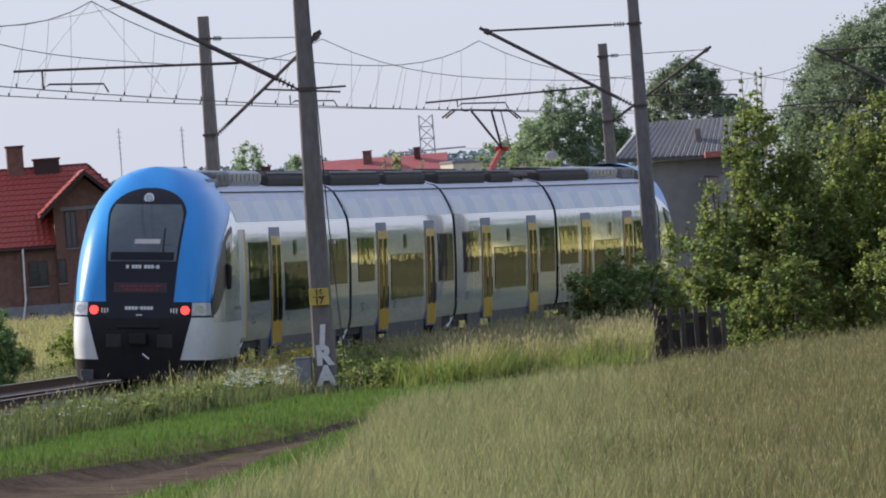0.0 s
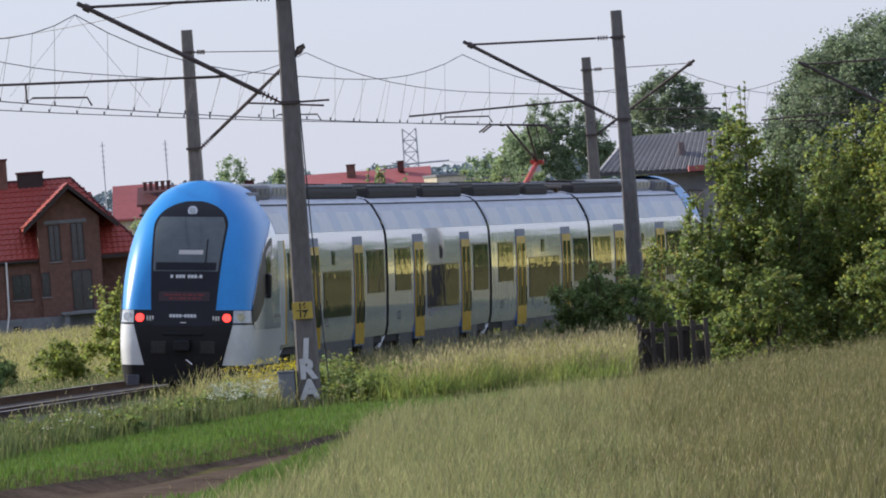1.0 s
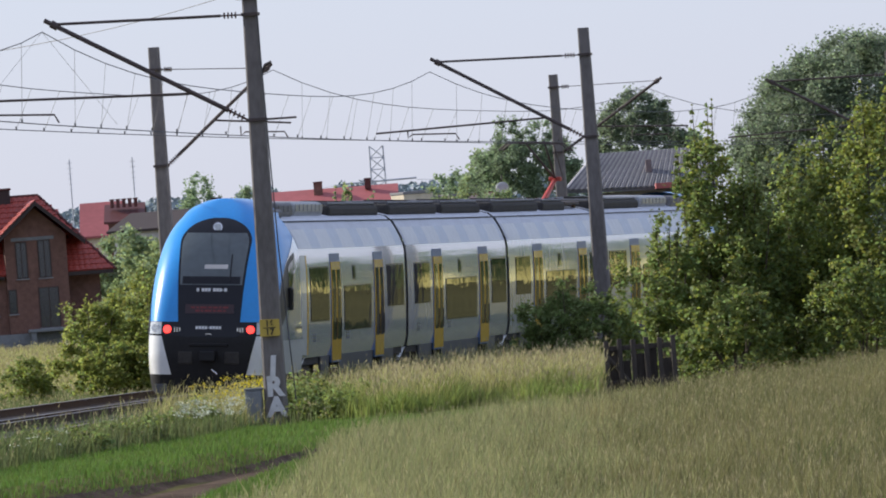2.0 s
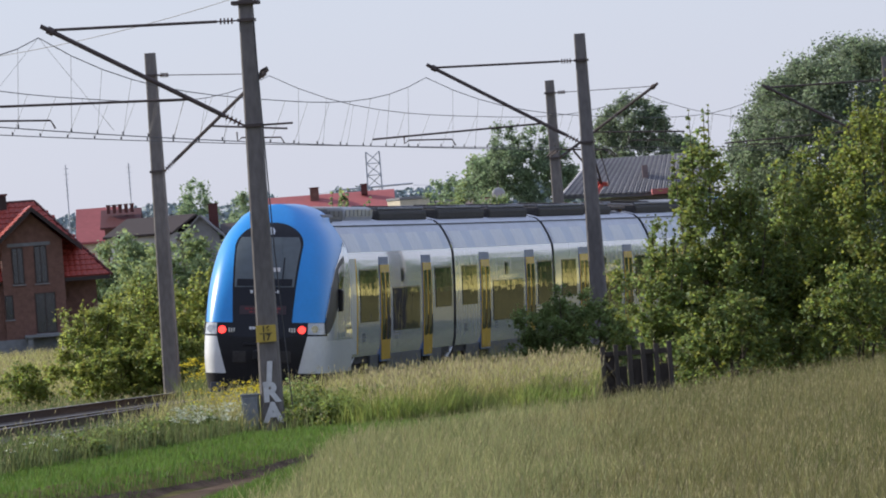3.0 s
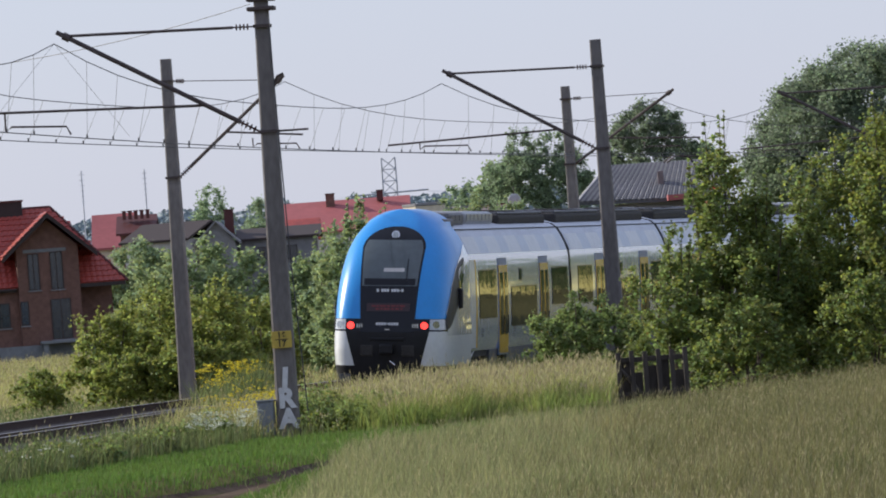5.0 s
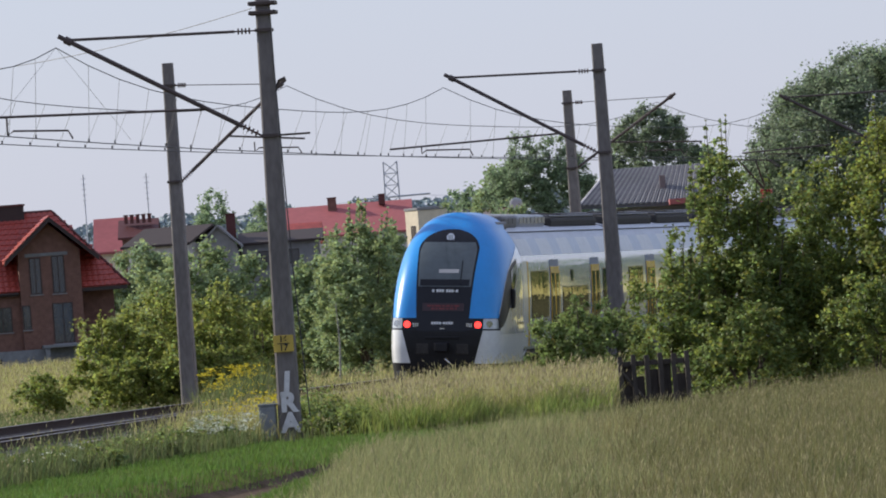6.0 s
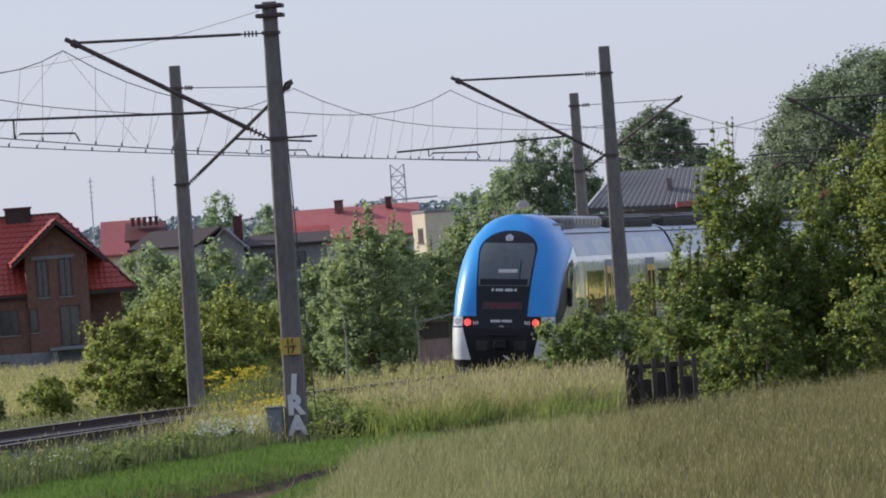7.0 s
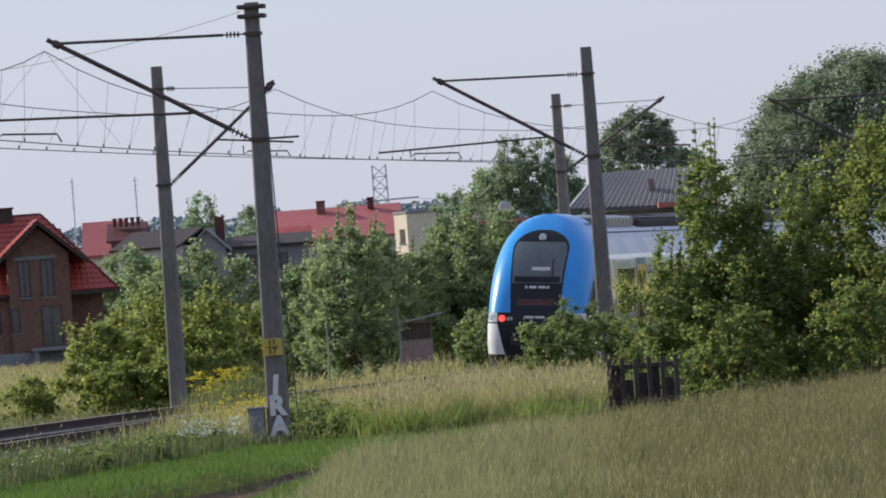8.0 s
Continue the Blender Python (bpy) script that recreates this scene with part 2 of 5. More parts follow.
# ---- the line of the track ----


def track(s):
    """Centre of the right-hand track, s metres along: place and heading."""
    th = 0.107 + 0.0011 * s
    return Vector((-6.956 + 0.107 * s + 0.00055 * s * s, 170 + s * math.cos(0.107 + 0.00055 * s), 0)), th


CANT = 0.082


def beside(s, off, z=0.0, cant=False):
    """A point off metres to the right of the track, and z above its rails."""
    p, th = track(s)
    r, h = (off * math.cos(CANT) + z * math.sin(CANT), z * math.cos(CANT) - off * math.sin(CANT)) if cant else (off, z)
    return Vector((p.x + r * math.cos(th), p.y - r * math.sin(th), h))


def smoothstep(lo, hi, v):
    t = min(1.0, max(0.0, (v - lo) / (hi - lo)))
    return t * t * (3 - 2 * t)


def track_x(y):
    s = y - 170
    return -6.956 + 0.107 * s + 0.00055 * s * s


PATH_KNOTS = [(60, -12.0, 3.2), (96, -8.0, 2.8), (105, -6.1, 2.3), (114, -5.0, 1.6), (120, -4.2, 1.1), (127, -3.3, 0.6), (135, -2.4, 0.3), (150, -1.2, 0.12), (165, -0.2, 0.08), (180, 0.5, 0.08)]


def path_at(y):
    """Centre and half width of the earth path."""
    for (a0, b0, c0), (a1, b1, c1) in zip(PATH_KNOTS, PATH_KNOTS[1:]):
        if y <= a1:
            t = (y - a0) / (a1 - a0)
            return b0 + (b1 - b0) * t, 1.12 * (c0 + (c1 - c0) * t)
    return 0.5, 0.08


def height(x, y):
    """The lie of the land: level round the line, rising to fields on the right."""
    z = -0.40 + 0.012 * max(-6.0, min(14.0, x + 3.0))
    if y < 60:
        z += (1 - smoothstep(5, 60, y)) * 0.75
    z += 0.55 * smoothstep(250, 420, y)
    z += 2.3 * smoothstep(0.12, 0.19, x / max(60.0, y)) * smoothstep(230, 330, y) * (1 - smoothstep(900, 2000, y))
    if 60 < y < 150:
        c_, w = path_at(y)
        z -= 0.20 * (1 - smoothstep(w - 0.15, w + 0.35, abs(x - c_)))
        # a grassy bank along the trackside of the path
        z += 0.16 * math.exp(-((x - c_ + w + 1.0) / 0.65) ** 2) * (1 - smoothstep(138, 150, y))
    z += 0.05 * noise.noise((x * 0.15, y * 0.1, 0.0))
    return z

# ---- ground ----


def sheet(name, xs, ys, mat, label, category, lift=0.0, zfun=height):
    verts = [(x, y, zfun(x, y) + lift) for y in ys for x in xs]
    n = len(xs)
    faces = [(j * n + i, j * n + i + 1, (j + 1) * n + i + 1, (j + 1) * n + i) for j in range(len(ys) - 1) for i in range(n - 1)]
    return tagged(raw(name, verts, faces, mat, smooth=True), label, category, kind="structure")


far_x = [-4000, -1500, -600, -250, -120, -60] + list(range(-40, -14, 2)) + [-14 + 0.5 * k for k in range(48)] + list(range(10, 61, 2)) + [90, 150, 300, 700, 1600, 4000]
far_y = [-400, -100, -40, 0, 40, 80] + list(range(100, 260, 3)) + [270, 300, 340, 400, 500, 700, 1000, 1700, 3000, 4900]
sheet("ground", far_x, far_y, "ground", "green and straw-coloured meadow ground reaching the horizon", "ground")


def ribbon(name, line, half, mat, label, category, lift):
    """A strip of ground along a line of points."""
    verts, faces = [], []
    for i, p in enumerate(line):
        q, o = Vector(line[min(i + 1, len(line) - 1)]), Vector(line[max(i - 1, 0)])
        d = (q - o).normalized()
        for k in range(7):
            w = (k / 3 - 1) * half[i]
            x, y = p[0] + d.y * w, p[1] - d.x * w
            rut = -0.05 * math.exp(-((abs(w) - 0.75) / 0.3) ** 2)
            verts.append((x, y, height(x, y) + lift + rut))
    for i in range(len(line) - 1):
        for k in range(6):
            faces.append((i * 7 + k, i * 7 + k + 1, i * 7 + k + 8, i * 7 + k + 7))
    return tagged(raw(name, verts, faces, mat, smooth=True), label, category, kind="structure")


ribbon("dirt_path", [(path_at(y)[0], y) for y in range(62, 150, 2)], [path_at(y)[1] + 0.1 for y in range(62, 150, 2)], "soil", "rutted brown earth path through the meadow", "path", 0.05)
field_v, field_f = [], []
for j in range(22):
    for i in range(14):
        y = 236 + 16 * j
        x = max(track_x(y) + 13, y * 0.125) + 6.5 * i + 2 * math.sin(j * 0.8)
        field_v.append((x, y, height(x, y) + 0.08))
        if i < 13 and j < 21:
            field_f.append((j * 14 + i, j * 14 + i + 1, j * 14 + i + 15, j * 14 + i + 14))
tagged(raw("crop_field", field_v, field_f, "crop", smooth=True), "ripe yellow field on the rise beyond the line", "field", kind="structure")

# ---- tracks ----


def sweep(name, s0, s1, step, profile, mat, parent=None, cant=True, offset=0.0, smooth=False):
    """A profile (across, up) drawn along the track."""
    n = len(profile)
    verts, faces = [], []
    count = int((s1 - s0) / step)
    for i in range(count + 1):
        for o, z in profile:
            p = beside(s0 + i * step, o, z, cant)
            c_ = beside(s0 + i * step, offset, 0) - beside(s0 + i * step, 0, 0)
            verts.append(p + c_)
    for i in range(count):
        for k in range(n):
            faces.append((i * n + k, i * n + (k + 1) % n, (i + 1) * n + (k + 1) % n, (i + 1) * n + k))
    return raw(name, verts, faces, mat, parent, smooth=smooth)


def railway(offset, label):
    bed = sweep("ballast_bed", -130, 220, 5, [(-2.5, -0.65), (-1.55, -0.2), (1.55, -0.2), (2.5, -0.65)], "ballast", offset=offset)
    tagged(bed, "brown-grey ballast bed under the track", "ballast", kind="structure")
    line = thing("rail_track", label, "railway track", group="tracks of the line")
    for side in (-0.755, 0.755):
        rail = sweep("rail", -130, 220, 2.5, [(side - 0.07, -0.17), (side - 0.012, -0.15), (side - 0.012, -0.03), (side - 0.036, -0.022),
                     (side - 0.036, -0.004), (side + 0.036, -0.004), (side + 0.036, -0.022), (side + 0.012, -0.03), (side + 0.012, -0.15), (side + 0.07, -0.17)],
                     "rail_rust", line, offset=offset)
        sweep("rail_head", -130, 220, 2.5, [(side - 0.034, -0.006), (side - 0.030, 0.0), (side + 0.030, 0.0), (side + 0.034, -0.006)],
              "rail_top", rail, offset=offset)
    first = None
    for i in range(150):
        s = -40 + i * 0.62
        p, th = track(s)
        c_ = beside(s, offset, -0.17)
        if first is None:
            ob = part("sleeper", boxed(-1.25, 1.25, -0.12, 0.12, -0.12, 0.0, 0.02), "sleeper", line)
            first = ob
        else:
            ob = new("sleeper", first.data)
            ob.parent = line
        ob.matrix_basis = Matrix.Translation(c_) @ Euler((0, CANT, -th)).to_matrix().to_4x4()
    return line


railway(0.0, "railway track of rusty rails on a canted curve")
railway(-4.0, "second railway track beside the first, partly overgrown")

# ---- the train ----
NOSE = 3.7   # length of the cab's rounded end
END_LEN, MID_LEN = 20.2, 16.1


def curve_at(pts, v):
    if v <= pts[0][0]:
        return pts[0][1]
    for (a0, b0), (a1, b1) in zip(pts, pts[1:]):
        if v <= a1:
            t = (v - a0) / (a1 - a0)
            return b0 + (b1 - b0) * t
    return pts[-1][1]


def wide(z):
    """Half width of the cab at height z."""
    if z < 1.6:
        return 1.44 - 0.05 * max(0, (0.9 - z) / 0.6) ** 2
    t = min(1.0, (z - 1.6) / (4.235 - 1.6))
    return 1.44 * max(0.0, 1 - t ** 3.5) ** (1 / 2.3)


def lean(z):
    """How far the cab's front lies back at height z."""
    return 0.10 * max(0, 0.9 - z) + (0.0 if z < 1.3 else 0.16 * (z - 1.3) + 0.095 * (z - 1.3) ** 2 + 0.012 * max(0, z - 1.3) ** 4)


def square(z):
    """How square the cab's plan is at height z."""
    return 7.5 - 3.2 * smoothstep(0.9, 3.4, z)


def front_y(x, z):
    q = min(1.0, abs(x) / max(1e-4, wide(z)))
    pw = square(z)
    return NOSE - (NOSE - lean(z)) * max(0.0, 1 - q ** pw) ** (1 / pw)


def body_x(z):
    """Half width of the cars: upright below the sills, drawn in towards the roof."""
    return 1.40 - 0.029 * max(0.0, z - 1.5) ** 2


def fair(y, z):
    """How the arched front passes into the square-shouldered body behind it."""
    if z < 1.5 or z >= 3.95:
        return 1.0
    sec = 0.015 + curve_at([(z_, body_x(z_)) for z_ in (1.5, 2.0, 2.4, 2.75, 3.02)] + [(3.14, 1.31), (3.34, 1.23), (3.56, 1.11), (3.72, 1.0), (3.82, 0.9), (4.2, 0.85)], z)
    w = max(0.02, wide(z))
    return 1 + (sec / w - 1) * smoothstep(1.1, 3.6, y)


def side_x(y, z):
    q = min(1.0, max(0.0, (NOSE - y) / (NOSE - lean(z))))
    pw = square(z)
    return fair(y, z) * wide(z) * max(0.0, 1 - q ** pw) ** (1 / pw)


def cab_shell(name, z0, z1, rows, mat, parent, cols=72):
    verts, faces = [], []
    for j in range(rows + 1):
        z = z0 + (z1 - z0) * j / rows
        if z1 > 4:
            z = z0 + (z1 - z0) * (1 - (1 - j / rows) ** 1.8)
        for i in range(cols + 1):
            an = math.pi * i / cols
            cx, sn = math.cos(an), math.sin(an)
            x = -wide(z) * math.copysign(abs(cx) ** (2 / square(z)), cx)
            y = NOSE - (NOSE - lean(z)) * abs(sn) ** (2 / square(z))
            verts.append((x * fair(y, z), y, z))
    n = cols + 1
    for j in range(rows):
        for i in range(cols):
            faces.append((j * n + i, j * n + i + 1, (j + 1) * n + i + 1, (j + 1) * n + i))
    return raw(name, verts, faces, mat, parent, smooth=True)


def front_patch(name, zs, half, out, mat, parent, label="", cols=16, centre=0.0):
    """A panel that follows the cab's front; half(z) gives its half width; a rim gives it thickness."""
    verts, faces = [], []
    for z in zs:
        for i in range(cols + 1):
            x = centre + half(z) * (2 * i / cols - 1)
            verts.append((x, front_y(x, z) - out, z))
    n = cols + 1
    for j in range(len(zs) - 1):
        for i in range(cols):
            faces.append((j * n + i, j * n + i + 1, (j + 1) * n + i + 1, (j + 1) * n + i))
    ring = [i for i in range(n)] + [j * n + cols for j in range(1, len(zs))] + [(len(zs) - 1) * n + i for i in range(cols - 1, -1, -1)] + [j * n for j in range(len(zs) - 2, 0, -1)]
    base, m = len(verts), len(ring)
    verts += [verts[k] for k in ring]
    verts += [(verts[k][0], verts[k][1] + out + 0.01, verts[k][2]) for k in ring]
    for k in range(m):
        k2 = (k + 1) % m
        faces.append((base + k, base + m + k, base + m + k2, base + k2))
    return raw(name, verts, faces, mat, parent, label, smooth=True)


def side_patch(name, ys, lo, hi, out, mat, parent, sign, label="", rows=14):
    """A panel that follows the cab's flank between two lines lo(y) and hi(y)."""
    verts, faces = [], []
    for y in ys:
        for j in range(rows + 1):
            z = lo(y) + (hi(y) - lo(y)) * j / rows
            verts.append((sign * (side_x(y, z) + out), y - out * 0.4, z))
    n = rows + 1
    for i in range(len(ys) - 1):
        for j in range(rows):
            q = (i * n + j, (i + 1) * n + j, (i + 1) * n + j + 1, i * n + j + 1)
            faces.append(q if sign > 0 else q[::-1])
    return raw(name, verts, faces, mat, parent, label, smooth=True)


def steps(lo, hi, n):
    return [lo + (hi - lo) * i / n for i in range(n + 1)]


SECTION = [(1.36, 0.78)] + [(body_x(z), z) for z in (1.0, 1.5, 2.0, 2.4, 2.75, 3.02)] + [
    (1.31, 3.14), (1.23, 3.34), (1.11, 3.56), (1.0, 3.72), (0.86, 3.82), (0.5, 3.90), (0.0, 3.92)]
SHOULDER, EAVE = 7, 9  # stations where the shoulder panels begin and end


def side_slab(sign, y0, y1, z0, z1, deep, out, n=8):
    """A panel that follows the bowed body side, from deep inside it to out beyond it."""
    bm, zs = bmesh.new(), steps(z0, z1, n)
    ring = [(body_x(z) + out, z) for z in zs] + [(body_x(z) - deep, z) for z in reversed(zs)]
    m = len(ring)
    rows = [[bm.verts.new((sign * x, y, z)) for x, z in ring] for y in (y0, y1)]
    for k in range(m):
        bm.faces.new([rows[0][k], rows[0][(k + 1) % m], rows[1][(k + 1) % m], rows[1][k]])
    for row in rows:
        for k in range(n):
            bm.faces.new([row[k], row[k + 1], row[m - 2 - k], row[m - 1 - k]])
    bmesh.ops.recalc_face_normals(bm, faces=bm.faces)
    return bm



def hull(name, y0, y1, a, b, mat, parent, label=""):
    """The part of the car's skin between two stations of its section, on both sides."""
    pts = SECTION[a:b + 1]
    if b == len(SECTION) - 1:
        pts = pts + [(-x, z) for x, z in pts[-2::-1]]
        runs = [pts]
    else:
        runs = [pts, [(-x, z) for x, z in pts[::-1]]]
    verts, faces = [], []
    for run in runs:
        o, n = len(verts), len(run)
        for y in (y0, y1):
            verts += [(x, y, z) for x, z in run]
        faces += [(o + k, o + n + k, o + n + k + 1, o + k + 1) for k in range(n - 1)]
    return raw(name, verts, faces, mat, parent, label, smooth=True)


def framed_window(parent, y0, y1, z0, z1, sign):
    """A flush pane in a thin black gasket."""
    win = part("window", side_slab(sign, y0, y1, z0, z1, 0.02, 0.006), "gloss_black", parent)
    part("pane", side_slab(sign, y0 + 0.025, y1 - 0.025, z0 + 0.025, z1 - 0.025, 0.0, 0.011), "glass", win)


def sliding_door(parent, y0, y1, sign):
    """A double-leaf door: blue header, two yellow leaves with tall panes."""
    door = part("door", side_slab(sign, y0, y1, 0.62, 3.02, 0.03, 0.008), "band_blue", parent, "yellow double-leaf sliding door with a blue header")
    mid = (y0 + y1) / 2
    for a, b in ((y0 + 0.05, mid - 0.012), (mid + 0.012, y1 - 0.05)):
        leaf = part("door_leaf", side_slab(sign, a, b, 0.66, 2.84, 0.0, 0.022), "door_yellow", door)
        part("pane", side_slab(sign, a + 0.11, b - 0.11, 1.12, 2.66, 0.0, 0.028), "glass", leaf)
        part("grab_rail", rodded((sign * 1.43, b - 0.05, 1.15), (sign * 1.43, b - 0.05, 1.6), 0.012, seg=6), "rubber", leaf)


def bogie(parent, y, name="bogie"):
    bg = part(name, boxed(-1.1, 1.1, y - 1.75, y + 1.75, 0.42, 0.72, 0.05), "under", parent)
    for sign in (-1, 1):
        part("side_frame", boxed(sign * 1.12 - 0.09, sign * 1.12 + 0.09, y - 1.7, y + 1.7, 0.34, 0.62, 0.04), "under", bg)
        part("damper", rodded((sign * 1.26, y - 0.55, 0.5), (sign * 1.26, y + 0.35, 0.78), 0.05), "letter", bg, "pale yaw damper")
    return bg


WHEELS = []


def wheelset(parent, y):
    bm = rodded((-0.8, 0, 0), (0.8, 0, 0), 0.08)
    for sign in (-1, 1):
        disc(bm, (sign * 0.755, 0, 0), (1, 0, 0), 0.42, 0.12, 24)
        disc(bm, (sign * 0.70, 0, 0), (1, 0, 0), 0.45, 0.03, 24)
        for k in range(6):
            an = k * math.pi / 3
            disc(bm, (sign * 0.825, 0.2 * math.cos(an), 0.2 * math.sin(an)), (1, 0, 0), 0.05, 0.03, 8)
    ob = part("wheelset", bm, "under", parent)
    ob.matrix_basis = pose(0, y, 0.42)
    WHEELS.append((ob, y))
    return ob


def car_body(car, y0, y1, windows, doors, slits):
    """Skin, roof, windows, doors and skirt of a car between two ends."""
    hull("side_wall", y0, y1, 0, SHOULDER, "silver", car, "pale silver-grey glossy body side")
    roof = hull("roof", y0, y1, EAVE, 13, "roof_grey", car, "pale grey curved roof")
    hull("cant_panel", y0, y1, SHOULDER, EAVE, "roof_grey", car)
    # alternating pale and blue-grey patches: reflections painted along the roof's shoulder
    y, k = y0 + 0.25, 0
    while y < y1 - 0.4:
        length = 1.9 if k % 2 == 0 else 1.35
        e_ = min(y + length, y1 - 0.2)
        for sign in (-1, 1):
            pts = [(x + 0.006, z) for x, z in SECTION[SHOULDER:EAVE + 1]]
            verts = [(sign * x, yy, z) for yy in (y, e_) for x, z in pts]
            faces = [(i, 3 + i, 4 + i, 1 + i) if sign > 0 else (1 + i, 4 + i, 3 + i, i) for i in range(2)]
            raw("roof_panel", verts, faces, "reflection_pale" if k % 2 == 0 else "reflection_blue", roof, smooth=True)
        y, k = e_, k + 1
    for sign in (-1, 1):
        part("gutter", boxed(min(sign * 0.985, sign * 1.015), max(sign * 0.985, sign * 1.015), y0, y1, 3.725, 3.745), "rubber", roof)
        for a, b, c, d in windows:
            framed_window(car, a, b, c, d, sign)
        for a, b in slits:
            framed_window(car, a, b, 2.42, 2.74, sign)
        for a, b in doors:
            sliding_door(car, a, b, sign)
        for a, b in zip([y0] + [d[1] for d in doors], [d[0] for d in doors] + [y1]):
            lo_, hi_ = (a if a > y0 else y0 + (3.2 if y0 > 1 else 1.75)) + 0.06, (b if b < y1 else y1 - 1.75) - 0.06
            part("skirt_panel", boxed(min(sign * 1.30, sign * 1.36), max(sign * 1.30, sign * 1.36), lo_, hi_, 0.36, 0.79, 0.01), "skirt", car, "dusty dark-grey skirt panel")
        # grey writing under the windows, too small to read
        for a, b, c, d in windows[:2]:
            for k in range(3):
                part("lettering", boxed(min(sign * 1.395, sign * 1.404), max(sign * 1.395, sign * 1.404), a + 0.25, a + 0.75, 1.12 + k * 0.07, 1.15 + k * 0.07), "skirt", car)
    part("floor_frame", boxed(-1.3, 1.3, y0 + 0.05, y1 - 0.05, 0.62, 0.9), "under", car)
    part("end_wall", boxed(-1.22, 1.22, y1 - 0.06, y1 - 0.01, 0.8, 3.3), "rubber", car)


def roof_box(car, y0, y1, h, mat="roof_gear", half=0.85, name="roof_unit", label="dark grey roof equipment box"):
    bm = bmesh.new()
    box(bm, -half, half, y0, y1, 3.80, 3.9 + h, 0.13 if mat == "hood_grey" else 0.09)
    ob = part(name, bm, mat, car, label)
    n = max(1, int((y1 - y0) / 0.6))
    if mat == "under":
        for sign in (-1, 1):
            part("conduit", rodded((sign * (half - 0.1), y0 + 0.2, 3.93 + h), (sign * (half - 0.1), y1 - 0.2, 3.93 + h), 0.035), "roof_gear", ob)
        for i in range(int((y1 - y0) / 1.7)):
            ya = y0 + 0.4 + 1.7 * i
            part("hatch", boxed(-0.45, 0.45, ya, ya + 1.1, 3.88 + h, 3.93 + h + 0.03 * (i % 3), 0.015), "roof_gear" if i % 2 else "under", ob)
        return ob
    for i in range(n):
        ya = y0 + 0.1 + i * (y1 - y0 - 0.2) / n
        for sign in (-1, 1):
            part("louvre", boxed(min(sign * half, sign * (half + 0.015)), max(sign * half, sign * (half + 0.015)), ya + 0.05, ya + (y1 - y0) / n - 0.12, 3.95, 3.84 + h, 0.005),
                 mat, ob)
    return ob


def end_car(name, label):
    car = thing(name, label, "train car", group="cars of the train")
    o = END_LEN / 2
    # the cab
    zs = steps
    lower = cab_shell("bumper", 0.50, 1.32, 10, "white", car)
    lower["label"] = "white lower cab fairing"
    cab_shell("cab_skirt", 0.13, 0.50, 4, "black", car)["label"] = "black skirt under the cab fairing"
    cab_shell("lamp_band", 1.32, 1.62, 4, "gloss_black", car)["label"] = "black lamp band round the cab"
    dome = cab_shell("cab_dome", 1.62, 4.234, 30, "blue", car)
    dome["label"] = "glossy sky-blue domed cab"
    front_patch("centre_fairing", zs(0.42, 1.34, 8), lambda z: 0.78 + 0.26 * (z - 0.42), 0.012, "black", car, "black centre fairing")
    mask = front_patch("front_mask", zs(1.30, 3.30, 14) + [3.30 + 0.52 * math.sin(k * math.pi / 32) for k in range(1, 17)],
                       lambda z: (0.66 + 0.06 * (z - 1.6)) if z < 3.3 else 0.762 * math.sqrt(max(0.0004, 1 - ((z - 3.3) / 0.525) ** 2)), 0.014, "gloss_black", car, "black glossy front mask")
    wind = front_patch("windscreen", zs(2.40, 3.50, 12), lambda z: (0.665 + 0.06 * (z - 2.4)) if z < 3.25 else 0.716 * math.sqrt(1 - ((z - 3.25) / 0.56) ** 2), 0.022, "screen", mask, "grey-green reflective windscreen")
    front_patch("sun_blind", zs(2.74, 2.83, 2), lambda z: 0.25, 0.026, "plaster", wind, "pale blind behind the glass", centre=0.08)
    front_patch("dashboard", zs(2.42, 2.58, 3), lambda z: 0.62, 0.025, "gloss_black", wind)
    front_patch("wiper", zs(2.5, 3.05, 4), lambda z: 0.012, 0.035, "black", wind, centre=0.40, cols=2)
    front_patch("display", zs(1.80, 1.99, 2), lambda z: 0.52, 0.020, "display", mask, "dark red destination display")
    for z, x0 in ((1.925, -0.40), (1.855, -0.30)):
        x = x0
        for w in (0.09, 0.05, 0.14, 0.07, 0.10, 0.05, 0.12)[:6 if z < 1.9 else 7]:
            part("display_bar", boxed(x, x + w, front_y(x, z) - 0.026, front_y(x, z), z - 0.018, z + 0.018), "faint_red", mask)
            x += w + 0.03
    y = front_y(0, 3.6)
    head = part("top_lamp", disc(bmesh.new(), (0, y - 0.02, 3.62), (0, -1, 0.25), 0.10, 0.05, 20), "chrome", mask, "round upper headlamp")
    part("lamp_glass", disc(bmesh.new(), (0, y - 0.045, 3.62), (0, -1, 0.25), 0.075, 0.03, 20), "lens", head)
    # registration writing as plain bars
    x = -0.30
    for w in (0.055, 0.0, 0.055, 0.055, 0.055, 0.0, 0.055, 0.055, 0.055, 0.03, 0.055):
        if w:
            bar = boxed(x, x + w, front_y(x, 2.29) - 0.024, front_y(x, 2.29) + 0.0, 2.25 if w > 0.04 else 2.28, 2.33 if w > 0.04 else 2.30)
            part("lettering", bar, "letter", mask, "white registration bar")
        x += (w if w else 0.03) + 0.012
    x = -0.28
    for w in (0.05, 0.055, 0.05, 0.05, 0.03, 0.05, 0.05, 0.055, 0.05):
        bar = boxed(x, x + w, front_y(x, 1.5) - 0.02, front_y(x, 1.5) + 0.0, 1.46 if w > 0.04 else 1.49, 1.53 if w > 0.04 else 1.51)
        part("lettering", bar, "letter", mask, "white class bar")
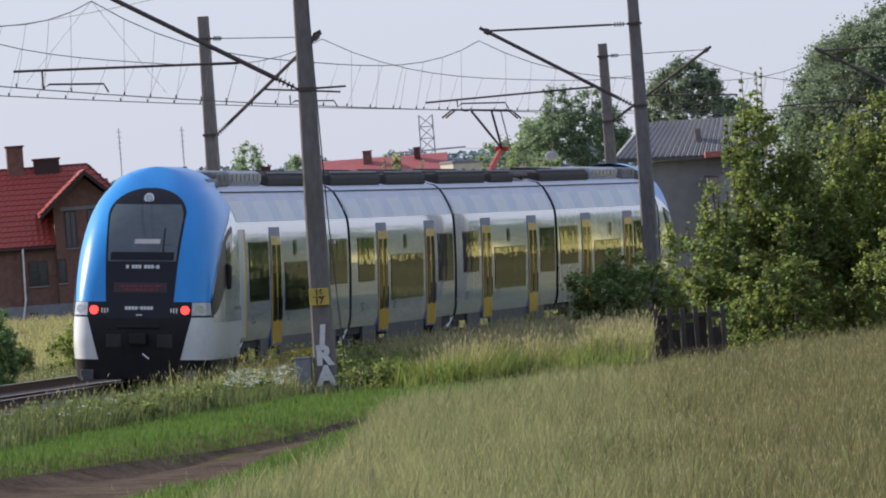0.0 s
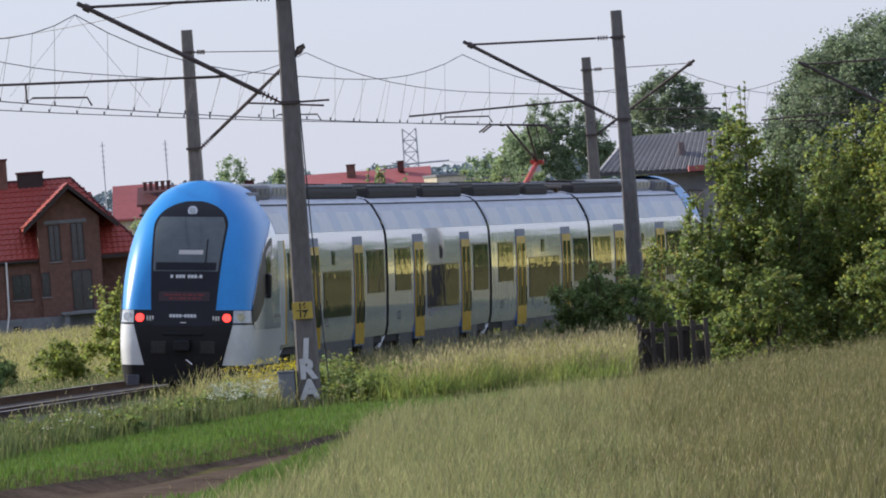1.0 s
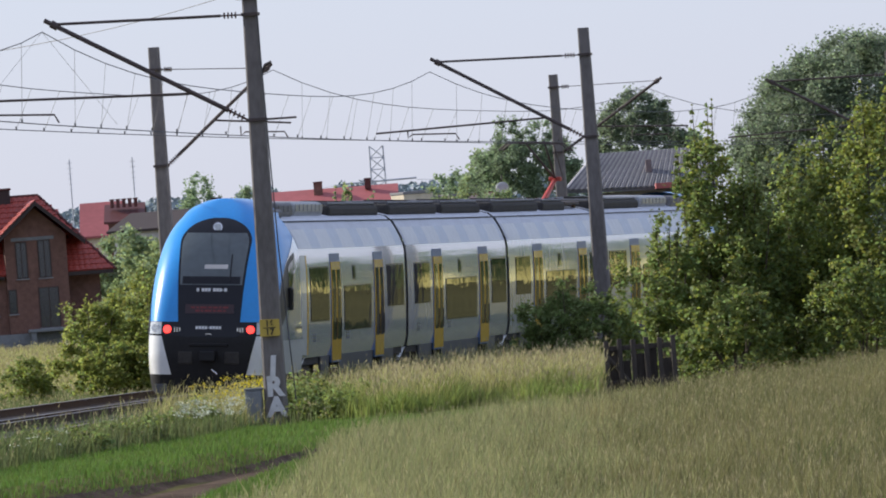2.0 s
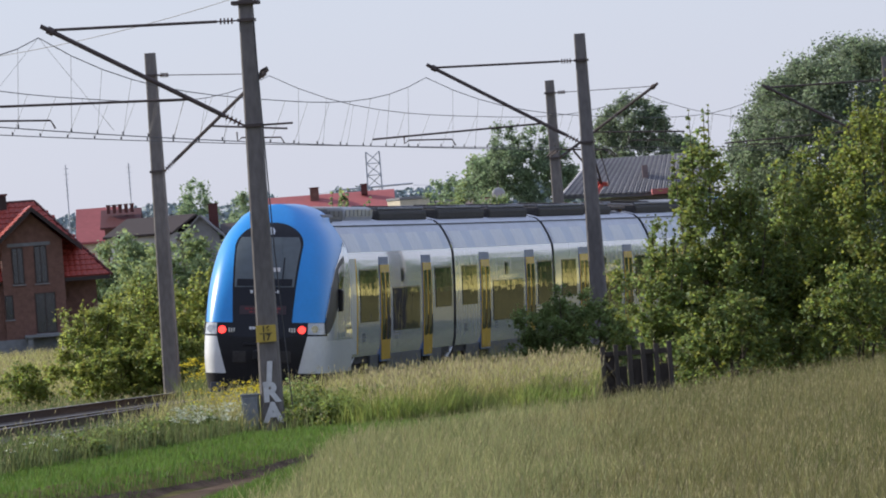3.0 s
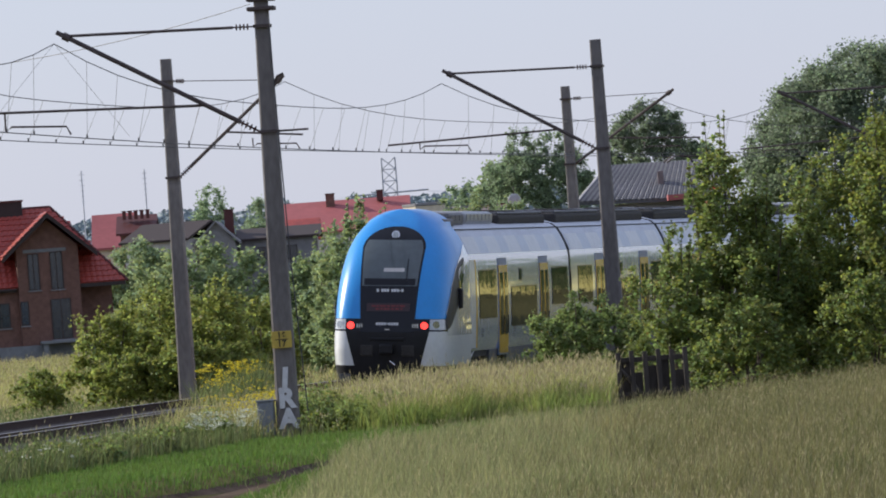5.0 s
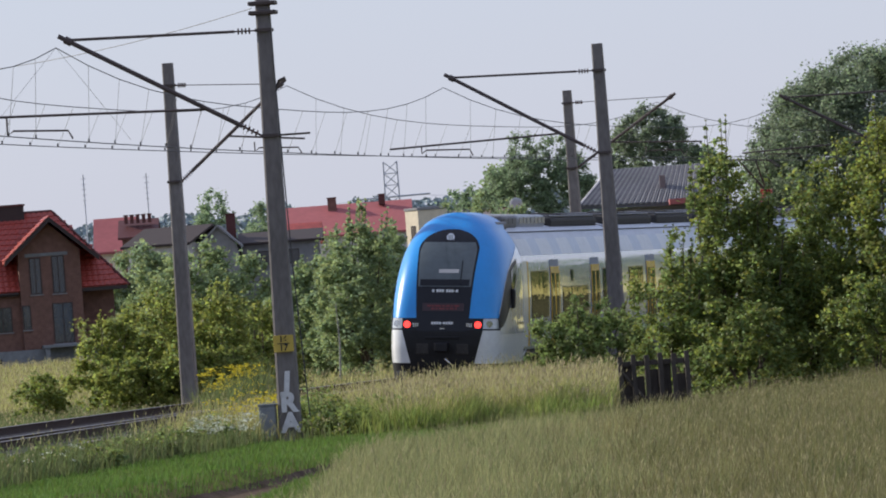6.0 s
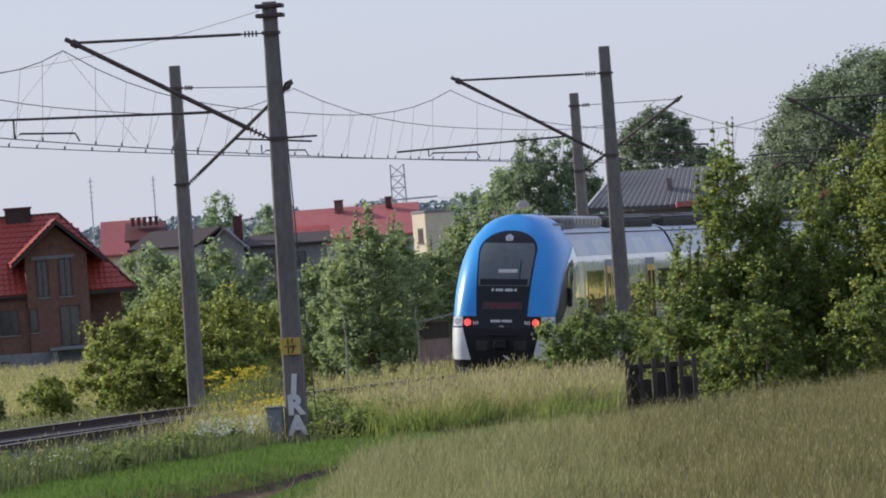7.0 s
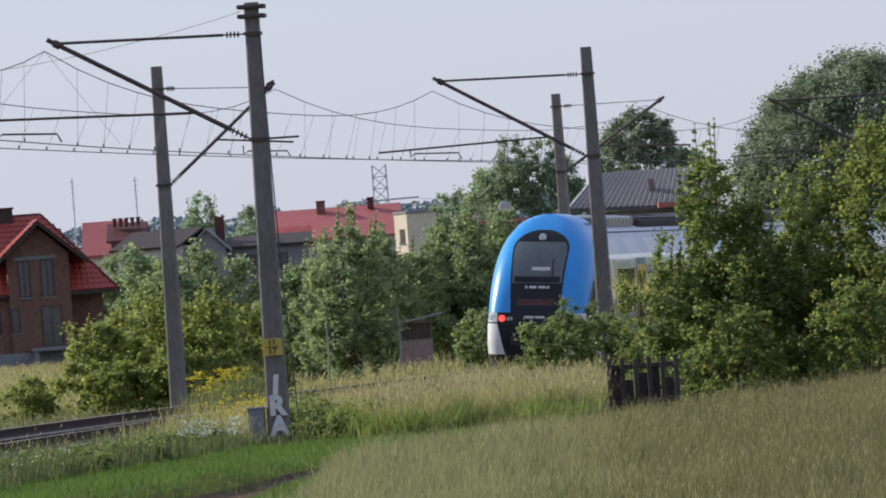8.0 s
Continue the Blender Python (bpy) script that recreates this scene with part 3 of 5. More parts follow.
        x += w + 0.013
    part("emblem", boxed(-0.06, 0.06, front_y(0, 1.36) - 0.02, front_y(0, 1.36), 1.355, 1.375), "chrome", mask)
    for sign in (-1, 1):
        x = sign * 0.89
        y = front_y(x, 1.46)
        tail = part("tail_lamp", disc(bmesh.new(), (x, y - 0.012, 1.46), (sign * 0.25, -1, 0), 0.085, 0.05, 20), "red_lamp", car, "lit red tail lamp")
        for k in range(3):
            xx = sign * (0.62 + 0.055 * k)
            part("led", boxed(xx - 0.015, xx + 0.015, front_y(xx, 1.45) - 0.02, front_y(xx, 1.45) + 0.01, 1.40, 1.50, 0.004), "chrome", tail)
        lens = front_patch("headlamp", steps(1.36, 1.61, 4), lambda z: 0.19, 0.016, "lens", car, "clear swept-back headlamp", cols=10, centre=sign * 1.21)
        x2 = sign * 1.16
        part("reflector", disc(bmesh.new(), (x2, front_y(x2, 1.48) - 0.02, 1.48), (sign * 0.3, -1, 0), 0.085, 0.05, 18), "chrome", lens)
        # flank: silver behind the blue, dark cab side window and its sweep
        edge = [(0.45, 1.63), (0.75, 2.0), (1.15, 2.45), (1.65, 2.80), (2.3, 3.05), (3.0, 3.25), (3.7, 3.42)]
        low = [(0.40, 1.34), (0.7, 1.40), (1.1, 1.60), (1.6, 1.9), (2.1, 2.15), (2.6, 2.5), (3.0, 2.95)]
        side_patch("cab_flank", steps(0.55, 3.69, 28), lambda v: 1.22, lambda v: curve_at(edge, v), 0.010, "silver", car, sign, "silver-grey cab flank")
        glass = side_patch("cab_side_window", steps(0.46, 2.92, 26), lambda v: curve_at(low, v), lambda v: curve_at(edge, v) - 0.04 - 0.12 * max(0, v - 2.0), 0.018, "black", car, sign, "black swept panel round the cab side window")
        side_patch("side_pane", steps(1.85, 2.85, 10), lambda v: curve_at(low, v) + 0.10, lambda v: curve_at(edge, v) - 0.14 - 0.12 * max(0, v - 2.0), 0.026, "glass", glass, sign)
        part("mirror", boxed(*sorted((sign * 1.40, sign * 1.53)), 1.75, 1.95, 1.85, 2.35, 0.05), "black", car, "black mirror camera pod")
    # buffer beam, coupler and plough
    frame_ = part("coupler", boxed(-0.17, 0.17, -0.22, 0.5, 0.78, 1.02, 0.04), "black", car, "black centre coupler")
    part("coupler_bar", boxed(-0.42, 0.42, -0.05, 0.1, 1.10, 1.17, 0.02), "black", frame_)
    part("hook", rodded((0.10, -0.25, 0.62), (0.22, -0.2, 0.52), 0.02), "chrome", frame_)
    for sign in (-1, 1):
        part("pocket", boxed(sign * 0.5 - 0.16, sign * 0.5 + 0.16, -0.02, 0.1, 0.72, 1.0, 0.03), "under", frame_)
    bm = bmesh.new()
    box(bm, -0.95, 0.95, 0.42, 0.75, 0.10, 0.30, 0.03)
    part("plough", bm, "black", car, "black skirt and plough under the cab")
    for sign in (-1, 1):
        part("rail_guard", boxed(sign * 1.02 - 0.13, sign * 1.02 + 0.13, 0.02, 0.06, 0.08, 0.30, 0.02), "skirt", car)
    part("cab_back", boxed(-1.2, 1.2, NOSE - 0.1, NOSE, 0.6, 3.2), "rubber", car)
    part("cab_floor", boxed(-1.25, 1.25, 0.9, NOSE, 0.5, 0.62), "under", car)
    part("cab_roof", boxed(-0.9, 0.9, NOSE - 0.9, NOSE + 0.6, 3.8, 4.0, 0.06), "roof_gear", car)
    # saloon
    doors = [(8.2, 9.65), (14.9, 16.35)]
    windows = [(5.2, 7.9, 1.55, 2.75), (10.2, 14.4, 1.30, 2.30), (17.0, 19.7, 1.75, 2.72)]
    car_body(car, NOSE, END_LEN - 0.20, windows, doors, [(11.6, 12.0)])
    for sign in (-1, 1):
        part("cab_door", side_slab(sign, 3.9, 4.6, 0.85, 3.0, 0.01, 0.008), "white", car, "pale cab door")
        # yellow reflection beside the cab door, painted on as a stripe
        part("yellow_stripe", side_slab(sign, 4.7, 4.83, 0.85, 3.0, 0.01, 0.006), "door_yellow", car)
    roof_box(car, 4.2, 6.4, 0.24, "roof_gear", 0.8)
    roof_box(car, 6.9, 11.2, 0.26, "hood_grey", 0.75, label="grey rounded air-conditioning hood")
    roof_box(car, 11.8, 19.5, 0.18, "under", 0.8)
    bogie(car, 4.6)
    for y in (3.4, 5.8):
        wheelset(car, y)
    for ob in car.children:
        ob.matrix_basis = Matrix.Translation((0, -o, 0)) @ ob.matrix_basis
    return car


def middle_car(name, label, panto):
    car = thing(name, label, "train car", group="cars of the train")
    doors = [(4.0, 5.45), (11.3, 12.75)]
    windows = [(1.2, 3.5, 1.75, 2.72), (5.95, 10.85, 1.30, 2.30), (13.3, 15.7, 1.60, 2.72)]
    car_body(car, 0.20, MID_LEN - 0.20, windows, doors, [(8.0, 8.4)])
    bogie(car, 0.0, "shared_bogie")
    for y in (-1.2, 1.2):
        wheelset(car, y)
    # bellows towards the next car
    bm = bmesh.new()
    ring = [(x * 0.985, z - 0.015) for x, z in SECTION] + [(-x * 0.985, z - 0.015) for x, z in SECTION[-2::-1]]
    rows = []
    for k in range(9):
        sh = 1.0 if k % 2 else 0.985
        rows.append([bm.verts.new((x * sh, -0.24 + k * 0.06, z * (0.2 + 0.8 * sh) + 0.2 * (1 - sh))) for x, z in ring])
    for r0, r1 in zip(rows, rows[1:]):
        for k in range(len(ring) - 1):
            bm.faces.new([r0[k], r1[k], r1[k + 1], r0[k + 1]])
    part("bellows", bm, "rubber", car, "black folded gangway bellows")
    roof_box(car, 1.0, 8.2, 0.19, "under", 0.8)
    if not panto:
        roof_box(car, 9.0, 15.2, 0.19, "under", 0.8)
    else:
        roof_box(car, 9.0, 12.6, 0.18, "under", 0.8)
        pan = part("pantograph", boxed(-0.7, 0.7, 13.2, 15.6, 3.98, 4.06, 0.02), "steel", car, "raised pantograph with a red lower arm")
        for sx in (-0.55, 0.55):
            for yy in (13.3, 15.5):
                part("stand_off", rodded((sx, yy, 3.85), (sx, yy, 4.05), 0.06), "insulator", pan)
        knee = Vector((0, 15.9, 4.66))
        part("lower_arm", rodded((0, 13.9, 4.06), knee, 0.085, 0.06), "red_paint", pan, "red lower arm")
        part("knee_block", boxed(-0.16, 0.16, 15.75, 16.05, 4.6, 4.72, 0.02), "red_paint", pan)
        top = Vector((0, 12.6, 5.58))
        part("upper_arm", rodded(knee, top + Vector((-0.25, 0, 0)), 0.03), "steel", pan)
        part("upper_arm", rodded(knee, top + Vector((0.25, 0, 0)), 0.03), "steel", pan)
        part("guide_rod", rodded(knee + Vector((0.2, 0.1, 0.0)), top + Vector((0.45, 0.2, 0)), 0.015), "steel", pan)
        for dy in (-0.28, 0.28):
            part("contact_strip", chain(bmesh.new(), [(-0.95, 12.6 + dy, 5.42), (-0.7, 12.6 + dy, 5.62), (0.7, 12.6 + dy, 5.62), (0.95, 12.6 + dy, 5.42)], 0.025), "steel", pan)
        part("head_tie", rodded((-0.4, 12.3, 5.6), (-0.4, 12.9, 5.6), 0.02), "steel", pan)
        part("head_tie", rodded((0.4, 12.3, 5.6), (0.4, 12.9, 5.6), 0.02), "steel", pan)
        for k in range(5):
            part("surge_insulator", rodded((-0.5 + 0.25 * k, 12.9, 3.86), (-0.5 + 0.25 * k, 12.9, 4.16), 0.05), "insulator", pan)
    for ob in car.children:
        ob.matrix_basis = Matrix.Translation((0, -MID_LEN / 2, 0)) @ ob.matrix_basis
    return car


TRAIN = [
    (end_car("rail_car", "sky-blue domed end car with lit red tail lamps"), 0.0, END_LEN, False),
    (middle_car("rail_car", "silver middle car with two yellow doors", False), END_LEN, END_LEN + MID_LEN, False),
    (middle_car("rail_car", "silver middle car with a raised red-armed pantograph", True), END_LEN + MID_LEN, END_LEN + 2 * MID_LEN, False),
]
TRAIN.append((copy_thing(TRAIN[0][0], Matrix.Identity(4)), END_LEN + 2 * MID_LEN, 2 * END_LEN + 2 * MID_LEN, True))
tagged(TRAIN[3][0], "silver end car leading the train into the bend")
SPEED = 8.0945


def car_pose(s0, s1, turned):
    a_, b_ = track(s0)[0], track(s1)[0]
    th = math.atan2(b_.x - a_.x, b_.y - a_.y)
    m = Matrix.Translation((a_ + b_) / 2) @ Matrix.Rotation(-th, 4, "Z") @ Matrix.Rotation(CANT, 4, "Y")
    return m @ Matrix.Rotation(math.pi, 4, "Z") if turned else m


def motions():
    for car, s0, s1, turned in TRAIN:
        walk(car, [(t, car_pose(s0 + SPEED * t, s1 + SPEED * t, turned)) for t in steps(0.0, 8.0, 16)])
    for ob, y in WHEELS:
        at = ob.matrix_basis.translation.copy()
        walk(ob, [(k / 15, pose(at.x, at.y, at.z, -math.degrees(SPEED / 0.42 * k / 15))) for k in range(121)])
for ob in TRAIN[3][0].children:
    if ob.name.startswith("tail_lamp"):
        # the leading end shows no red
        ob.data = ob.data.copy()
        ob.data.materials[0] = M["lens"]
        ob["label"] = "unlit clear marker lamp"
WHEELS += [(ob, 0) for ob in TRAIN[3][0].children if ob.name.startswith("wheelset")]

# ---- overhead line ----


def insulator(bm, p, q, n=4):
    p, q = Vector(p), Vector(q)
    for i in range(n):
        c_ = p + (q - p) * (i + 0.5) / n
        disc(bm, c_, q - p, 0.06, 0.025, 10)
    return bm


def mast(base, top, reach, th, label, stay_z=7.49, arm_z=5.42, tip_dz=0.1, tube=(-5.6, 6.13, 6.0), steady=(-5.05, -3.8, 5.62), tilt=0.0, stay_r=0.028):
    """A concrete mast with a hinged bracket that reaches over a track; reach is signed, across the line."""
    m = Matrix.Translation((base[0], base[1], 0)) @ Matrix.Rotation(-th, 4, "Z") @ Matrix.Rotation(tilt, 4, "Y")
    ob = thing("catenary_mast", label, "mast", m, group="masts of the overhead line")
    z0 = base[2] - 0.4
    bm = bmesh.new()
    n = 10
    for i in range(n + 1):
        t = i / n
        z = z0 + (top - z0) * t
        w, d = 0.215 - 0.085 * t, 0.18 - 0.07 * t
        for x, y in ((-w, -d), (w, -d), (w, d), (-w, d)):
            cut = 0.8
            bm.verts.new((x * cut, y, z)), bm.verts.new((x, y * cut, z))
    bm.verts.ensure_lookup_table()
    order = [0, 2, 3, 5, 4, 6, 7, 1]
    for i in range(n):
        for k in range(8):
            a_, b_ = order[k], order[(k + 1) % 8]
            bm.faces.new([bm.verts[i * 8 + a_], bm.verts[i * 8 + b_], bm.verts[i * 8 + 8 + b_], bm.verts[i * 8 + 8 + a_]])
    bm.faces.new([bm.verts[n * 8 + k] for k in order])
    part("post", bm, "concrete", ob)
    sg = 1 if reach > 0 else -1
    foot, tip = Vector((sg * 0.16, 0, arm_z)), Vector((reach, 0, stay_z + tip_dz))
    d = tip - foot
    bm = rodded(foot + d * 0.10, tip + d * 0.02, 0.045)
    pipe = part("bracket_tube", bm, "steel", ob, "inclined rusty bracket tube")
    part("insulator", insulator(rodded(foot, foot + d * 0.1, 0.02), foot + d * 0.02, foot + d * 0.1), "insulator", pipe)
    part("clamp", disc(bmesh.new(), tip - d * 0.03, d, 0.075, 0.14, 10), "steel", pipe)
    hang = Vector((sg * 0.14, 0, stay_z))
    end = tip - d * 0.045 + Vector((0, 0, 0.05))
    e_ = end - hang
    stay = part("stay_tube", rodded(hang + e_ * 0.12, end, stay_r), "steel", ob)
    part("insulator", insulator(rodded(hang, hang + e_ * 0.12, 0.015), hang + e_ * 0.03, hang + e_ * 0.11), "insulator", stay)
    if steady:
        k = (tube[2] - foot.z) / d.z
        arm = part("registration_tube", rodded(foot + d * k, Vector((tube[0], 0, tube[1])), 0.025), "steel", ob)
        x1, x2, zc = steady
        s2 = 1 if x2 > x1 else -1
        bm = bmesh.new()
        chain(bm, [(x1, 0, tube[1]), (x1, 0, zc + 0.14), (x1 + s2 * 0.12, 0, zc + 0.22), (x2 - s2 * 0.08, 0, zc + 0.16), (x2, 0, zc)], 0.02)
        part("steady_arm", bm, "steel", arm)
    for z in (arm_z, stay_z):
        w = 0.215 - 0.085 * (z - z0) / (top - z0) + 0.02
        part("band", boxed(-w, w, -0.2, 0.2, z - 0.03, z + 0.03), "steel", ob)
    return ob


def mast_at(s, off, top, reach, label, **kw):
    p, th = beside(s, off), track(s)[1]
    return mast((p.x, p.y, height(p.x, p.y)), top, reach, th, label, **kw)


NEAR_S = (-2.4, 52.2, 106.6)
near_mast = mast_at(NEAR_S[0], 3.95, 8.02, -3.88, "tapered grey concrete mast with graffiti and a yellow number plate", tilt=0.0085, stay_z=7.43, tip_dz=0.11)
mast_at(NEAR_S[1], 3.98, 8.20, -3.86, "tapered grey concrete mast behind the bushes", tip_dz=0.15, stay_z=7.53, arm_z=5.46, tube=(-5.46, 5.95, 6.02), steady=(-4.65, -3.35, 5.64))
mast_at(NEAR_S[2], 3.9, 8.25, -3.9, "concrete mast hidden among the trees", stay_z=7.53, arm_z=5.46, tube=(-5.3, 5.95, 6.02), steady=(-4.6, -3.4, 5.64))
mast_at(52.2, -7.08, 8.57, 2.95, "concrete mast on the far side of the line", tilt=0.007, stay_r=0.011, stay_z=8.0, arm_z=5.56, tip_dz=-0.1, tube=(3.4, 6.42, 6.62), steady=(2.1, 3.3, 6.05))
mast_at(106.6, -6.85, 8.35, 3.4, "distant concrete mast on the far side of the line", stay_r=0.011, stay_z=7.95, arm_z=5.9, tip_dz=0.0, tube=(4.2, 6.42, 6.62), steady=(2.4, 3.6, 6.05))

# fittings of the near mast
bm = bmesh.new()
box(bm, -0.26, 0.26, -0.22, 0.22, 7.72, 7.80, 0.02)
box(bm, -0.26, 0.26, -0.22, 0.22, 7.90, 7.98, 0.02)
part("collar", bm, "steel", near_mast)
plate = part("number_plate", boxed(-0.19, 0.19, -0.235, -0.205, 1.30, 1.62, 0.006), "sign_yellow", near_mast, "yellow enamel plate reading 16 over 17")


def writing(text, size, x, y, z, parent, mat, name="lettering", shear=0.0, fat=0.0):
    cu = bpy.data.curves.new(name, "FONT")
    cu.body, cu.size, cu.extrude, cu.align_x, cu.align_y, cu.offset, cu.shear = text, size, 0.004, "CENTER", "CENTER", fat, shear
    ob = new(name, cu)
    dg = bpy.context.evaluated_depsgraph_get()
    me = bpy.data.meshes.new_from_object(ob.evaluated_get(dg))
    bpy.data.objects.remove(ob)
    me.materials.clear()
    me.materials.append(M[mat])
    ob = new(name, me)
    ob.parent = parent
    ob.matrix_basis = pose(x, y, z, 90, 0, 0)
    return ob


writing("16", 0.17, 0, -0.240, 1.54, plate, "ink", fat=0.004)
writing("17", 0.17, 0, -0.240, 1.38, plate, "ink", fat=0.004)
part("bar", boxed(-0.12, 0.12, -0.242, -0.235, 1.452, 1.468), "ink", plate)
for k, (ch, z, sh) in enumerate((("J", 0.72, 0.1), ("R", 0.33, 0.0), ("A", -0.06, 0.0))):
    writing(ch, 0.50, 0.0 + 0.02 * k, -0.232, z, near_mast, "spray", "graffiti_letter", sh, 0.026)
cable = bmesh.new()
chain(cable, [(0.15, -0.2, 7.4), (0.2, -0.22, 5.4), (0.27, -0.24, 3.0), (0.42, -0.24, 0.0), (0.46, -0.24, -0.4)], 0.012)
part("earth_wire", cable, "wire", near_mast)
arm = bmesh.new()
chain(arm, [(0.1, 0.0, 6.2), (0.22, 0.0, 6.45), (0.34, 0.0, 6.5)], 0.03)
part("cross_bar", rodded((0.1, 0, 5.42), (0.75, 0, 5.42), 0.02), "steel", near_mast)
part("line_hook", arm, "steel", near_mast)
p = beside(NEAR_S[0] - 0.1, 3.55)
cab = thing("equipment_cabinet", "small grey steel trackside cabinet beside the mast", "cabinet", pose(p.x, p.y, -0.4, 0, 0, -6))
part("body", boxed(-0.155, 0.155, -0.13, 0.13, -0.1, 0.70, 0.015), "box_grey", cab)
part("lid", boxed(-0.175, 0.175, -0.15, 0.15, 0.70, 0.74, 0.012), "box_grey", cab)
part("door", boxed(-0.13, 0.13, -0.142, -0.128, -0.02, 0.66, 0.006), "box_grey", cab)

# wires


def sag(p, q, drop, n=12, bow=2):
    """Points of a wire that hangs by drop; a larger bow flattens its middle."""
    return [Vector(p).lerp(Vector(q), i / n) - Vector((0, 0, drop * (1 - abs(2 * i / n - 1) ** bow))) for i in range(n + 1)]


def wire_run(offset, masts, mz, cz, drop, label):
    run = thing("overhead_wire", label, "wire", group="wires of the overhead line")
    for s0, s1 in zip(masts, masts[1:]):
        a_, b_ = beside(s0, offset, mz), beside(s1, offset, mz)
        carrier = sag(a_, b_, drop, 16, 3)
        part("messenger_wire", chain(bmesh.new(), carrier, 0.010, 5), "wire", run)
        contact = [beside(s0 + (s1 - s0) * i / 8, offset, cz) for i in range(9)]
        part("contact_wire", chain(bmesh.new(), contact, 0.011, 5), "wire", run)
        for i in range(1, 16):
            t = i / 16
            top = carrier[i]
            q = beside(s0 + (s1 - s0) * t, offset, cz)
            low = Vector((q.x, q.y, cz))
            bm = rodded(top, low, 0.004, seg=4)
            disc(bm, low + Vector((0, 0, 0.04)), (0, 0, 1), 0.018, 0.07, 6)
            part("dropper", bm, "wire", run)
    for s0 in masts[1:2]:
        for k in (-1, 1):
            part("stitch_wire", rodded(beside(s0, offset, mz), beside(s0 + 9 * k, offset, cz + 0.1), 0.004, seg=4), "wire", run)
    return run


wire_run(0.0, (-57.0, -2.4, 52.2, 106.6, 160), 7.40, 5.63, 0.86, "contact and carrier wires with thin droppers over the track")
second_run = wire_run(-4.0, (-57.0, -2.4, 52.2, 106.6, 160), 7.76, 6.02, 0.90, "contact and carrier wires over the second track")
part("cross_wire", chain(bmesh.new(), sag(beside(-2.4, 3.8, 7.86), beside(10.0, -4.0, 7.42), 0.15, 10), 0.007, 5), "wire", second_run)

# ---- vegetation ----
RNG = np.random.default_rng(5)


def leaf_mesh(name, centres, size, mat, parent=None, label="", flat=0.5):
    """One small folded leaf at each centre, turned at random: six corners, four triangles."""
    n = len(centres)
    c_ = np.asarray(centres, dtype=float)
    d = RNG.normal(size=(n, 3))
    d[:, 2] *= flat
    d /= np.linalg.norm(d, axis=1)[:, None]
    e_ = RNG.normal(size=(n, 3))
    e_ -= (e_ * d).sum(1)[:, None] * d
    e_ /= np.linalg.norm(e_, axis=1)[:, None]
    k = np.cross(d, e_)
    s = size * RNG.uniform(0.6, 1.3, (n, 1))
    v = np.stack([c_ - d * s * 0.5, c_ - d * s * 0.05 + e_ * s * 0.32 + k * s * 0.08, c_ + d * s * 0.5, c_ - d * s * 0.05 - e_ * s * 0.32 + k * s * 0.08], 1).reshape(-1, 3)
    idx = np.arange(n * 4).reshape(n, 4)
    tri = np.concatenate([idx[:, [0, 1, 2]], idx[:, [0, 2, 3]]], 1).reshape(-1)
    return fast_mesh(name, v, tri, mat, parent, label)


def fast_mesh(name, v, tri, mat, parent=None, label=""):
    me = bpy.data.meshes.new(name)
    me.vertices.add(len(v))
    me.vertices.foreach_set("co", np.ascontiguousarray(v, dtype=np.float32).ravel())
    nt = len(tri) // 3
    me.loops.add(len(tri))
    me.loops.foreach_set("vertex_index", np.ascontiguousarray(tri, dtype=np.int32))
    me.polygons.add(nt)
    me.polygons.foreach_set("loop_start", np.arange(0, nt * 3, 3, dtype=np.int32))
    me.update(calc_edges=True)
    me.materials.append(M[mat])
    ob = new(name, me)
    if parent:
        ob.parent = parent
    if label:
        ob["label"] = label
    return ob


def limbs(bm, base, tip, r, depth, ends, rnd, spread=0.6, cap=9.0):
    """A branching set of tapered limbs; collects the ends of the twigs."""
    base, tip = Vector(base), Vector(tip)
    mid = (base + tip) / 2 + Vector((rnd.uniform(-1, 1), rnd.uniform(-1, 1), 0)) * (tip - base).length * 0.06
    rod(bm, base, mid, r, r * 0.8, 6)
    rod(bm, mid, tip, r * 0.8, r * 0.55, 6)
    ends.append(tip)
    if depth == 0:
        return
    length = (tip - base).length
    for k in range(3 if depth > 1 else 2):
        d = (tip - base).normalized() + Vector((rnd.uniform(-1, 1), rnd.uniform(-1, 1), rnd.uniform(-0.35, 0.5))) * spread
        start = base.lerp(tip, rnd.uniform(0.5, 1.0))
        limbs(bm, start, start + d.normalized() * min(cap, length * rnd.uniform(0.42, 0.66)), r * 0.5, depth - 1, ends, rnd, spread, cap * 0.7)


